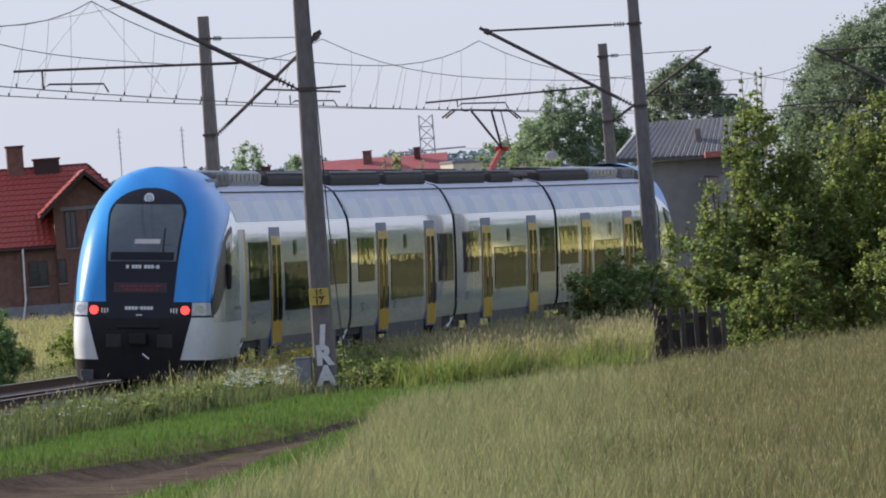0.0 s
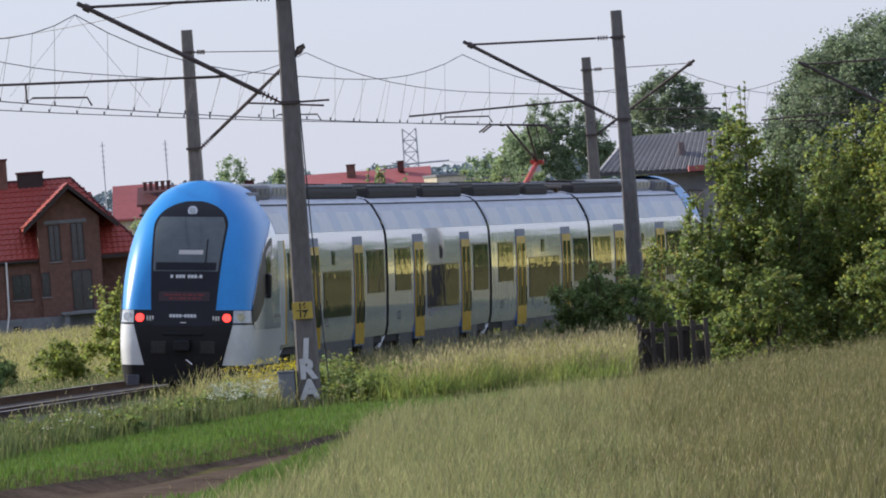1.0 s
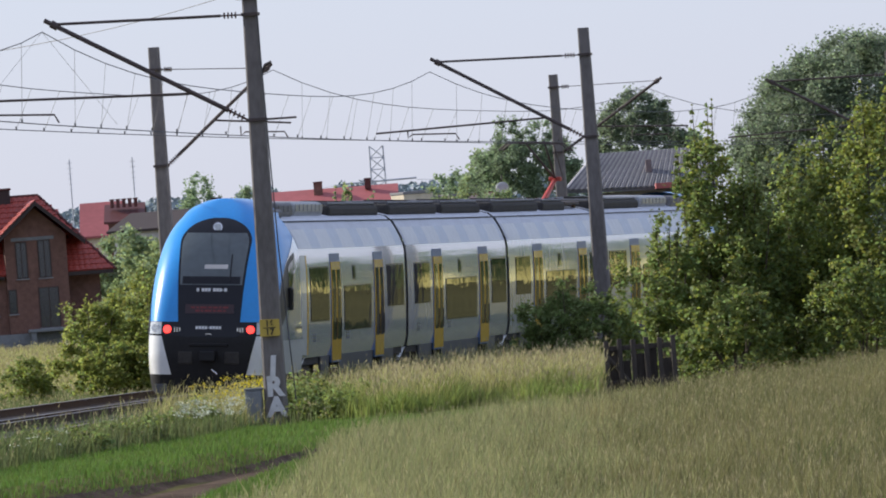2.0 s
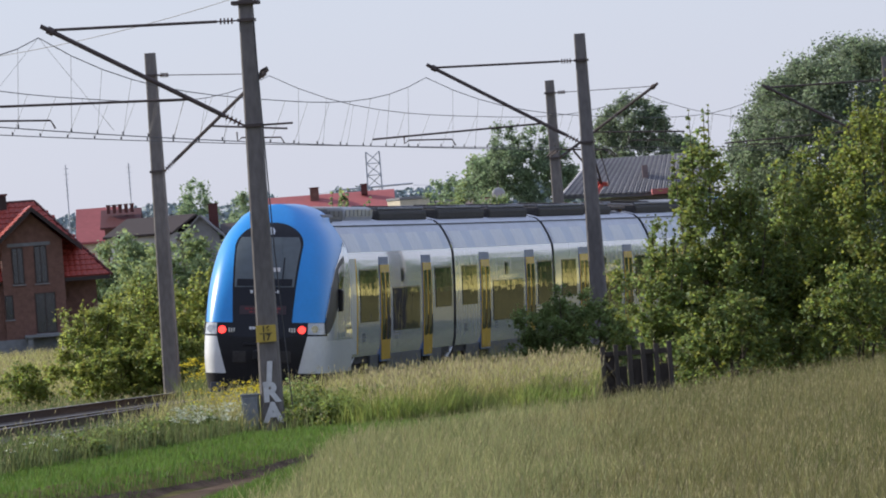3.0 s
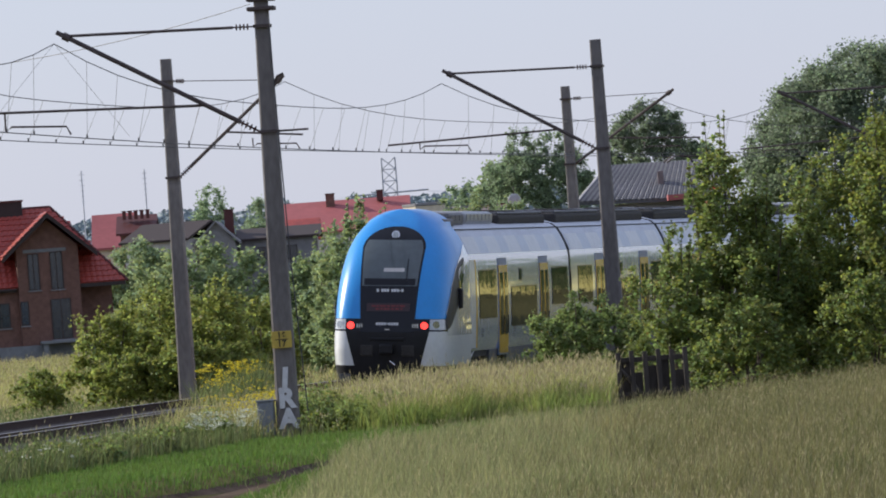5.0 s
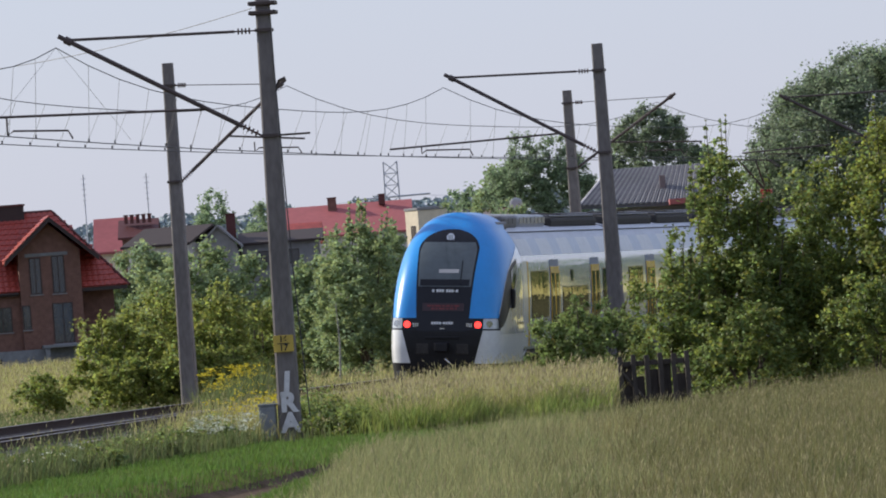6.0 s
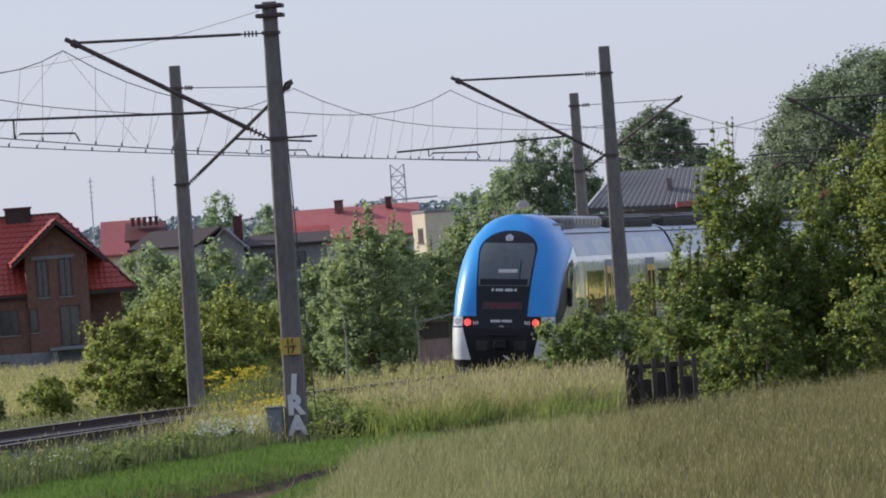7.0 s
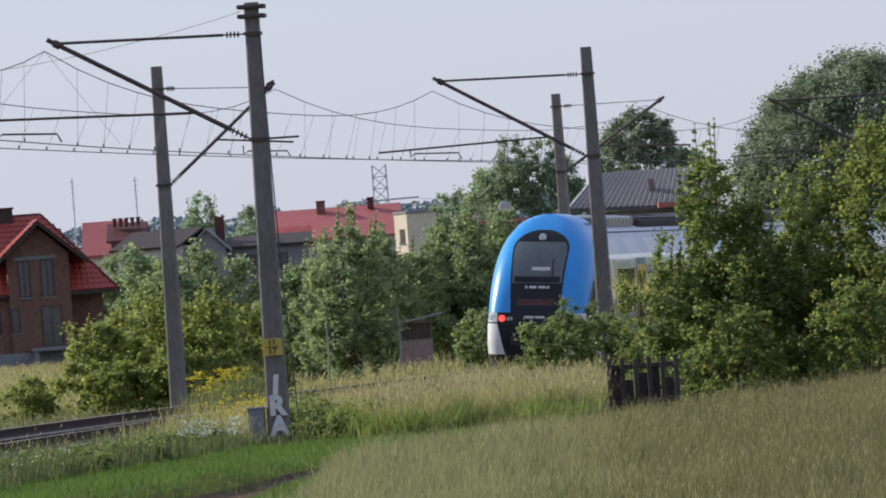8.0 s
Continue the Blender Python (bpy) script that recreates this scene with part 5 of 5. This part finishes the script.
    part("fascia", boxed(-18.9, -16.6, 0.05, 0.13, 3.9, 4.1), "soffit", roof)
    part("fascia", boxed(-26.2, -22.2, 0.05, 0.13, 3.9, 4.1), "soffit", roof)
    part("gutter", rodded((-26.2, 0.0, 4.02), (-22.2, 0.0, 4.02), 0.06), "soffit", roof)
    g = gable_roof("gable_roof", -22.83, -18.03, -0.70, 5.0, 5.70, 7.84, "tile", ob, 0.12, "red tiled gable roof with dark barge boards")
    slope_tiles(g, (-22.83, 3.2, 5.71), (-22.83, -0.70, 5.71), (-20.43, -0.70, 7.85), (-20.43, 3.2, 7.85), 10, 11, "tile")
    for sg in (-1, 1):
        bm = bmesh.new()
        c_ = [(-20.43, 7.83), (-20.43 + sg * 2.44, 5.66), (-20.43 + sg * 2.44, 5.42), (-20.43, 7.59)]
        rings = [[bm.verts.new((x, y, z)) for x, z in c_] for y in (-0.76, -0.68)]
        for k in range(4):
            bm.faces.new([rings[0][k], rings[0][(k + 1) % 4], rings[1][(k + 1) % 4], rings[1][k]])
        bm.faces.new(rings[0]), bm.faces.new(rings[1][::-1])
        bmesh.ops.recalc_face_normals(bm, faces=bm.faces)
        part("barge_board", bm, "soffit", g)
    for x, z, w in ((-23.6, 9.4, 0.42), (-22.0, 8.65, 0.65)):
        ch = part("chimney", boxed(x - w, x + w, 3.6, 4.4, 7.4, z - 0.1, 0.01), "brick" if w < 0.5 else "soffit", ob)
        part("chimney_cap", boxed(x - w - 0.06, x + w + 0.06, 3.54, 4.46, z - 0.1, z), "ridge", ch)
    part("downpipe", chain(bmesh.new(), [(-23.82, -0.1, 4.05), (-23.86, -0.1, 1.4), (-24.1, -0.15, 0.2)], 0.05), "white_pipe", ob, "white plastic downpipe")
    return ob


brick_house()


def plain_house(name, label, x0, x1, y0, y1, eave, top, wall, roof_mat, along="x", over=0.3, wins=(), chimneys=(), base=-0.4, turn=0):
    """A plastered house: wall, pitched roof, windows, chimneys."""
    c_ = Vector(((x0 + x1) / 2, y0, 0))
    ob = thing(name, label, "house", Matrix.Translation(c_) @ Matrix.Rotation(radians(turn), 4, "Z") @ Matrix.Translation(-c_))
    part("wall", boxed(x0, x1, y0, y1, base, eave), wall, ob)
    if top > eave:
        if along == "y":
            bm = bmesh.new()
            mx = (x0 + x1) / 2
            v = [bm.verts.new(p) for p in ((x0, y0, eave), (x1, y0, eave), (mx, y0, top - 0.1), (x0, y0 + 0.3, eave), (x1, y0 + 0.3, eave), (mx, y0 + 0.3, top - 0.1))]
            for q in ((0, 1, 2), (3, 5, 4), (0, 3, 4, 1), (1, 4, 5, 2), (2, 5, 3, 0)):
                bm.faces.new([v[k] for k in q])
            part("gable", bm, wall, ob)
        gable_roof("roof", x0 - over, x1 + over, y0 - over, y1 + over, eave + 0.02, top, roof_mat, ob, 0.16, along=along)
    else:
        part("roof", boxed(x0 - over, x1 + over, y0 - over, y1 + over, eave, eave + 0.18, 0.02), roof_mat, ob)
    for a_, b_, c_, d_ in wins:
        opening(ob, a_, b_, y0 - 0.015, c_, d_)
    for x, y, z0, z1, w, mt in chimneys:
        ch = part("chimney", boxed(x - w, x + w, y - 0.3, y + 0.3, z0, z1, 0.01), mt, ob)
        part("chimney_cap", boxed(x - w - 0.05, x + w + 0.05, y - 0.35, y + 0.35, z1, z1 + 0.08), "ridge", ch)
    return ob


plain_house("house", "long low house with pale lit wall and dark roof", -22.3, -17.6, 600, 607, 7.3, 8.5, "plaster", "soffit", wins=((-19.6, -18.6, 5.2, 6.4),), turn=-25)
plain_house("house", "far house with a red tiled roof", -25.6, -22.9, 640, 648, 7.4, 9.9, "plaster_cream", "red_sheet")
plain_house("house", "far house under a dark red roof with chimneys", -23.2, -20.9, 625, 632, 8.2, 9.5, "brick", "ridge",
            chimneys=tuple((-22.9 + 0.42 * k, 627, 9.2, 9.75, 0.12, "ridge") for k in range(5)))
plain_house("house", "grey gabled house with a pale roof edge", -17.0, -14.5, 600, 612, 6.9, 8.4, "plaster_grey", "plaster_grey", along="y")
plain_house("house", "long grey house with a dark low roof", -14.3, -9.0, 606, 613, 7.0, 7.75, "plaster_grey", "soffit", wins=((-13.2, -12.2, 5.4, 6.4), (-11.4, -10.4, 5.4, 6.4)),
            chimneys=((-15.0, 608, 7.2, 9.1, 0.32, "ridge"),))
plain_house("house", "large far house with a broad red sheet roof", -13.2, -3.1, 700, 712, 7.9, 10.4, "plaster", "red_sheet",
            chimneys=((-9.2, 705, 9.8, 10.9, 0.35, "brick"), (-5.2, 705, 10.1, 10.9, 0.25, "ridge")))
plain_house("house", "low annex with an orange-red roof", -13.0, -10.2, 690, 696, 7.4, 9.0, "plaster", "tile")
plain_house("house", "cream flat-roofed block with one window", -3.3, -1.75, 612, 614.5, 8.45, 8.45, "plaster_cream", "plaster_grey", over=0.06, wins=((-2.7, -2.1, 6.4, 7.4),), turn=-55)
plain_house("house", "grey-sided block with a flat roof", -1.72, -0.5, 613, 622, 8.5, 8.5, "plaster", "plaster_grey", over=0.06)
plain_house("house", "small pale house with a flat roof", -0.35, 1.5, 616, 618, 8.1, 8.1, "plaster_cream", "plaster_grey", over=0.1, wins=((0.0, 0.5, 6.4, 7.6),), turn=-55)
plain_house("house", "low house with a red-edged flat roof", 2.0, 5.6, 560, 567, 6.9, 6.9, "brick", "red_sheet", over=0.15,
            chimneys=((2.5, 563, 7.0, 7.6, 0.3, "plaster"), (3.6, 563, 7.0, 7.65, 0.3, "plaster")))
dish = thing("satellite_dish", "grey round satellite dish on a short pole", "satellite dish", pose(4.4, 561, 7.0))
bm = bmesh.new()
bmesh.ops.create_uvsphere(bm, u_segments=20, v_segments=8, radius=0.42)
bmesh.ops.scale(bm, vec=(1, 0.22, 1), verts=bm.verts)
bmesh.ops.translate(bm, vec=(0, 0, 0.85), verts=bm.verts)
part("reflector", bm, "dish", dish, smooth=True)
part("pole", rodded((0, 0.1, 0.0), (0, 0.1, 1.7), 0.03), "steel", dish)

# house with the corrugated roof by the line
corr = thing("tiled_house", "grey house with a striped dark grey corrugated roof", "house")
part("wall", boxed(6.2, 10.2, 330.5, 337, -0.4, 5.0), "plaster_grey", corr, "grey rendered wall")
part("annex", boxed(8.3, 10.2, 328.5, 330.5, -0.4, 4.3), "plaster_grey", corr)
bm = bmesh.new()
vs = [bm.verts.new(p) for p in ((4.95, 329.9, 5.2), (10.7, 329.9, 5.0), (10.7, 334, 6.47), (6.25, 334, 6.5), (4.95, 329.9, 5.08), (10.7, 329.9, 4.88), (10.7, 334, 6.35), (6.25, 334, 6.38))]
for q in ((0, 1, 2, 3), (7, 6, 5, 4), (0, 4, 5, 1), (0, 3, 7, 4), (3, 2, 6, 7), (1, 5, 6, 2)):
    bm.faces.new([vs[k] for k in q])
roof = part("roof", bm, "slate", corr)
for k in range(54):
    t = k / 53
    lo, hi = Vector((5.0, 329.85, 5.21)).lerp(Vector((10.65, 329.85, 5.02)), t), Vector((6.3, 334, 6.52)).lerp(Vector((10.65, 334, 6.49)), t)
    part("corrugation", rodded(lo, hi, 0.04, seg=6), "plaster_grey" if k % 2 else "slate", roof)
part("verge", rodded((4.93, 329.8, 5.2), (6.23, 334, 6.52), 0.06), "plaster", roof)
part("chimney", boxed(8.05, 8.27, 331.4, 331.8, 5.3, 6.15, 0.01), "tile_brown", corr)
part("skylight", boxed(8.3, 9.1, 328.4, 330.4, 5.0, 5.2), "red_sheet", corr, "faded red sheet over the annex")
part("downpipe", chain(bmesh.new(), [(8.2, 328.3, 4.3), (8.75, 328.3, 4.25), (8.5, 328.4, 3.9), (8.4, 328.4, 0)], 0.04), "steel", corr)

# garden shed
shed = thing("shed", "small pinkish wooden shed with a sheet roof", "shed", pose(-0.95, 300, height(-0.95, 300)))
part("body", boxed(-0.62, 0.5, 0, 1.4, 0, 1.75, 0.01), "pink_boards", shed, "faded pinkish boards")
bm = bmesh.new()
vs = [bm.verts.new(p) for p in ((-0.9, -0.3, 1.72), (0.95, -0.3, 2.02), (0.95, 1.7, 2.02), (-0.9, 1.7, 1.72), (-0.9, -0.3, 1.66), (0.95, -0.3, 1.96), (0.95, 1.7, 1.96), (-0.9, 1.7, 1.66))]
for q in ((0, 1, 2, 3), (7, 6, 5, 4), (0, 4, 5, 1), (0, 3, 7, 4), (3, 2, 6, 7), (1, 5, 6, 2)):
    bm.faces.new([vs[k] for k in q])
part("roof", bm, "plaster_grey", shed, "pale sheet roof")
part("front_board", boxed(-0.6, 0.48, -0.03, 0.0, 1.15, 1.7), "timber", shed)

# lattice pylon and aerials
pyl = thing("pylon", "hazy grey steel lattice power pylon", "pylon", pose(-9.2, 1500, 0))
for sx in (-1.15, 1.15):
    for sy in (-1.1, 1.1):
        part("leg", rodded((sx * 1.25, sy, 0), (sx, sy, 26.4), 0.13), "lattice", pyl)
bm = bmesh.new()
for k in range(12):
    z = 2.4 + k * 2
    rod(bm, (-1.15, -1.1, z), (1.15, -1.1, z + 2), 0.08)
    rod(bm, (1.15, -1.1, z), (-1.15, -1.1, z + 2), 0.08)
    rod(bm, (-1.15, -1.1, z), (1.15, -1.1, z), 0.08)
part("bracing", bm, "lattice", pyl)
part("cross_arm", rodded((-6.5, 0, 20.3), (6.5, 0, 20.5), 0.16), "lattice", pyl)
bm = bmesh.new()
for k in (-1, 1):
    chain(bm, sag((k * 6.5, 0, 20.2), (k * 130, 60, 20.5), 3.0, 14), 0.035, 4)
part("power_line", bm, "lattice", pyl)
for x, y, top, low in ((-36.93, 900, 17.65, 9), (-30.5, 900, 17.35, 9)):
    ae = thing("aerial_mast", "thin grey aerial mast with short rungs", "aerial", pose(x, y, 0), group="aerials over the roofs")
    part("pole", rodded((0, 0, 0), (0, 0, top), 0.06), "lattice", ae)
    for k in range(6):
        z = top - 0.4 - 0.55 * k
        part("element", rodded((-0.28 + 0.03 * k, 0, z), (0.28 - 0.03 * k, 0, z), 0.03), "lattice", ae)

# ---- grasses ----


def blades(name, xs, ys, tall, wide_, mat, label, lean_=0.25, heads=None, category="grass", zf=None):
    """A field of tapering blades, each of two bent segments, as one object."""
    n = len(xs)
    base = np.stack([xs, ys, np.array([height(x, y) for x, y in zip(xs, ys)]) - 0.02], 1)
    if zf is not None:
        base[:, 2] = zf
    an = RNG.uniform(0, 6.283, n)
    # taller and shorter tufts
    tuft = np.sin(xs * 2.7 + 1.3 * np.sin(ys * 0.6)) * np.sin(ys * 0.9 + 1.1 * np.sin(xs * 1.9))
    h = tall * RNG.uniform(0.45, 1.15, n) * (1 + 0.28 * tuft)
    side = np.stack([np.cos(an), np.sin(an), np.zeros(n)], 1)
    bend = RNG.normal(size=(n, 2)) * lean_ * h[:, None] + np.array((0.10, 0.0)) * h[:, None]
    off = np.concatenate([bend, h[:, None]], 1)
    mid = base + off * np.array((0.35, 0.35, 0.6))
    tip = base + off
    w = (wide_ * RNG.uniform(0.6, 1.3, n))[:, None]
    v = np.stack([base - side * w, base + side * w, mid - side * w * 0.8, mid + side * w * 0.8, tip], 1).reshape(-1, 3)
    i = np.arange(n)[:, None] * 5
    tri = np.concatenate([i + [0, 1, 3], i + [0, 3, 2], i + [2, 3, 4]], 1).reshape(-1)
    ob = tagged(fast_mesh(name, v, tri, mat), label, category, kind="stuff")
    if heads:
        pick = RNG.random(n) < heads[1]
        t, s2 = tip[pick], side[pick]
        ww, hh = heads[2], heads[3]
        k = len(t)
        up = off[pick] / np.linalg.norm(off[pick], axis=1)[:, None] * hh
        v = np.stack([t - up * 0.6, t - s2 * ww, t + up * 0.6, t + s2 * ww], 1).reshape(-1, 3)
        j = np.arange(k)[:, None] * 4
        tri = np.concatenate([j + [0, 1, 2], j + [0, 2, 3]], 1).reshape(-1)
        tagged(fast_mesh(name + "_heads", v, tri, heads[0]), heads[4], category, kind="stuff")
    return ob


def scatter(n, x0, x1, y0, y1, keep=None):
    xs, ys = RNG.uniform(x0, x1, n), RNG.uniform(y0, y1, n)
    if keep:
        m = np.array([keep(x, y) for x, y in zip(xs, ys)])
        xs, ys = xs[m], ys[m]
    return xs, ys


def meadow_edge(y):
    """Left border of the tall grass along the path."""
    return curve_at([(60, -3.6), (85, -2.6), (103, -1.75), (137, -1.7), (150, -1.0), (165, 1.0)], y) + 0.22 * math.sin(y * 0.9) + 0.12 * math.sin(y * 2.3 + 1)


def meadow_end(x):
    """Far border of the tall grass, before the grass along the line."""
    return curve_at([(-3, 133), (-1.7, 134), (-0.4, 138), (2.6, 146), (5, 154), (8, 165), (10, 167)], x) + 0.7 * math.sin(x * 2.6)


def track_off(x, y):
    return x - track_x(y)


def weed_line(x, y):
    """True on the trackside of the border between short grass and weeds."""
    return y > curve_at([(-14, 120.8), (-8, 140), (-4.6, 159), (-3.6, 167.6), (-3.0, 167.6), (-2.0, 165.5), (0, 165), (6, 165)], x) + 0.8 * math.sin(x * 2.1)


def ruts(x, y):
    """True off the bare earth of the path."""
    c_, w = path_at(y)
    return abs(x - c_ + 0.12 * math.sin(y * 0.7)) > w * 0.96


xs, ys = scatter(330000, -5, 10.5, 58, 167, lambda x, y: meadow_edge(y) < x < 0.055 * y + 0.8 and y < meadow_end(x))
# the meadow is paler and greener beside the path, browner on the rise
pale = xs + 0.5 * np.sin(ys * 0.31) + RNG.normal(size=len(xs)) * 0.9 < 0.014 * ys + 0.1
blades("meadow_grass", xs[pale], ys[pale], 0.50, 0.0055, "meadow_pale", "pale green meadow grass beside the path", heads=("straw", 0.14, 0.0035, 0.06, "pale seed heads of the meadow grass"))
blades("meadow_grass", xs[~pale], ys[~pale], 0.50, 0.0055, "meadow", "tall green and straw meadow grass on the rise", heads=("straw", 0.20, 0.0035, 0.06, "pale seed heads of the meadow grass"))
xs, ys = scatter(190000, -11.5, 4, 80, 166, lambda x, y: (x < meadow_edge(y) + 0.3 or y > meadow_end(x)) and ruts(x, y) and track_off(x, y) > 1.9 and x > -0.06 * y - 1 and not weed_line(x, y - 1.0))
blades("verge_grass", xs, ys, 0.13, 0.007, "lawn", "short bright green grass beside the path")
xs, ys = scatter(130000, -14, 4.5, 112, 182, lambda x, y: 1.0 < track_off(x, y) < 6 and weed_line(x, y) and x > -0.06 * y - 1)
blades("weeds", xs, ys, 0.46, 0.010, "weeds", "tangled trackside weeds and grass", heads=("straw", 0.06, 0.010, 0.06, "dry heads among the weeds"))
xs, ys = scatter(95000, -6, 3.2, 163, 192, lambda x, y: 2.6 < track_off(x, y) and x > -1.9 + 0.5 * math.sin(y * 0.8) and x < 0.0166 * y + 0.15 * math.sin(y) and weed_line(x, y))
blades("tall_grass", xs, ys, 0.70, 0.007, "ripe_grass", "tall sunlit grass between mast and fence", heads=("straw", 0.32, 0.012, 0.10, "pale seed heads of the tall grass"))
xs, ys = scatter(60000, -4, 3.4, 162, 178, lambda x, y: x < 0.017 * y and x > -2.7 + 0.3 * math.sin(y * 1.3) and weed_line(x, y + 1.2) and noise.noise((x * 0.9, y * 0.25, 2.0)) > -0.15)
blades("fresh_grass", xs, ys, 0.55, 0.010, "fresh_grass", "fresh green grass below the ripening stalks")
xs, ys = scatter(110000, -16, 12, 165, 260, lambda x, y: track_off(x, y) < -5.9 or 1.7 < track_off(x, y) < 10)
blades("embankment_grass", xs, ys, 0.36, 0.011, "weeds", "rough grass along the embankment", heads=("straw", 0.2, 0.012, 0.07, "dry heads on the embankment"))
xs, ys = scatter(60000, -9, 6, 166, 232, lambda x, y: 0.95 < track_off(x, y) < 3.9)
blades("bank_grass", xs, ys, 0.74, 0.010, "ripe_grass", "uncut grass on the ballast shoulder", heads=("straw", 0.3, 0.010, 0.08, "dry heads on the ballast shoulder"))
xs, ys = scatter(12000, -14, 2, 172, 240, lambda x, y: -3.0 < track_off(x, y) < -1.1)
blades("track_grass", xs, ys, 0.22, 0.009, "weeds", "thin grass between the tracks")
xs, ys = scatter(50000, -26, 4, 255, 450, lambda x, y: track_off(x, y) < -7)
blades("field_grass", xs, ys, 0.5, 0.02, "ripe_grass", "pale rough grass of the far field", heads=("straw", 0.4, 0.02, 0.1, "dry heads of the far field"))

xs, ys = scatter(24000, -13, -4, 118, 172, lambda x, y: 0.95 < track_off(x, y) < 2.4)
blades("rail_grass", xs, ys, 0.62, 0.009, "weeds", "uncut grass leaning over the near rail", heads=("straw", 0.2, 0.010, 0.07, "dry heads beside the near rail"))

# ---- fence ----
fence = thing("wooden_fence", "low dark timber fence panel by the bushes", "fence", pose(3.75, 170, -0.36, 0, 0, 4))
for k in range(6):
    part("post", boxed(-0.65 + 0.26 * k - 0.045, -0.65 + 0.26 * k + 0.045, -0.04, 0.04, -0.2, 1.06 + 0.03 * (k % 2), 0.01), "timber", fence)
# dark boards added behind the posts, standing in for the shade in the gaps
for k in range(5):
    part("board", boxed(-0.61 + 0.26 * k, -0.61 + 0.26 * k + 0.19 - 0.03 * (k % 2), 0.092, 0.112, 0.02, 0.90 - 0.12 * ((k * 2) % 3), 0.004), "timber", fence)
part("rail", boxed(-0.66, 0.7, 0.04, 0.09, 0.86, 0.96, 0.01), "timber", fence)
part("rail", boxed(-0.66, 0.7, 0.04, 0.09, 0.2, 0.28, 0.01), "timber", fence)
part("brace", rodded((-0.62, 0, 0.75), (-0.1, 0, 0.05), 0.035), "timber", fence)


def flowers(name, n, x0, x1, y0, y1, tall, mat, r, label, keep=None):
    """Stalks with flat heads of many petals, as one object."""
    xs, ys = scatter(n, x0, x1, y0, y1, keep)
    pts = []
    for x, y in zip(xs, ys):
        h = tall * RNG.uniform(0.6, 1.1)
        for k in range(9):
            pts.append((x + RNG.normal() * r, y + RNG.normal() * r, height(x, y) + h + RNG.normal() * r * 0.4))
    return tagged(leaf_mesh(name, pts, r * 1.0, mat, flat=0.2), label, "flowers", kind="stuff")


def in_patch(x, y):
    """An uneven patch between the tracks and the bushes."""
    return ((x + 5.35 - 0.12 * (y - 209)) / 0.95) ** 2 + ((y - 209) / 6) ** 2 < 0.35 + 0.8 * abs(noise.noise((x * 2.2, y * 0.7, 4.0)))


flowers("white_flowers", 150, -5.0, -3.75, 158, 166, 0.62, "bloom_white", 0.032, "white umbel flowers among the weeds")
flowers("white_flowers", 45, -7.7, -6.4, 143, 150, 0.52, "bloom_white", 0.034, "white umbel flowers among the weeds", lambda x, y: track_off(x, y) > 2.2)
flowers("yellow_flowers", 330, -6.4, -4.3, 203, 215, 1.2, "bloom_yellow", 0.055, "tall yellow flowers by the line", in_patch)
flowers("yellow_flowers", 130, -5.0, -3.6, 168, 178, 0.85, "bloom_yellow", 0.042, "tall yellow flowers by the line", lambda x, y: track_off(x, y) > 1.8)
xs, ys = scatter(5000, -6.6, -4.1, 202, 216, in_patch)
blades("flower_stalks", xs, ys, 1.15, 0.012, "weeds", "green stalks of the yellow flowers")
motions()
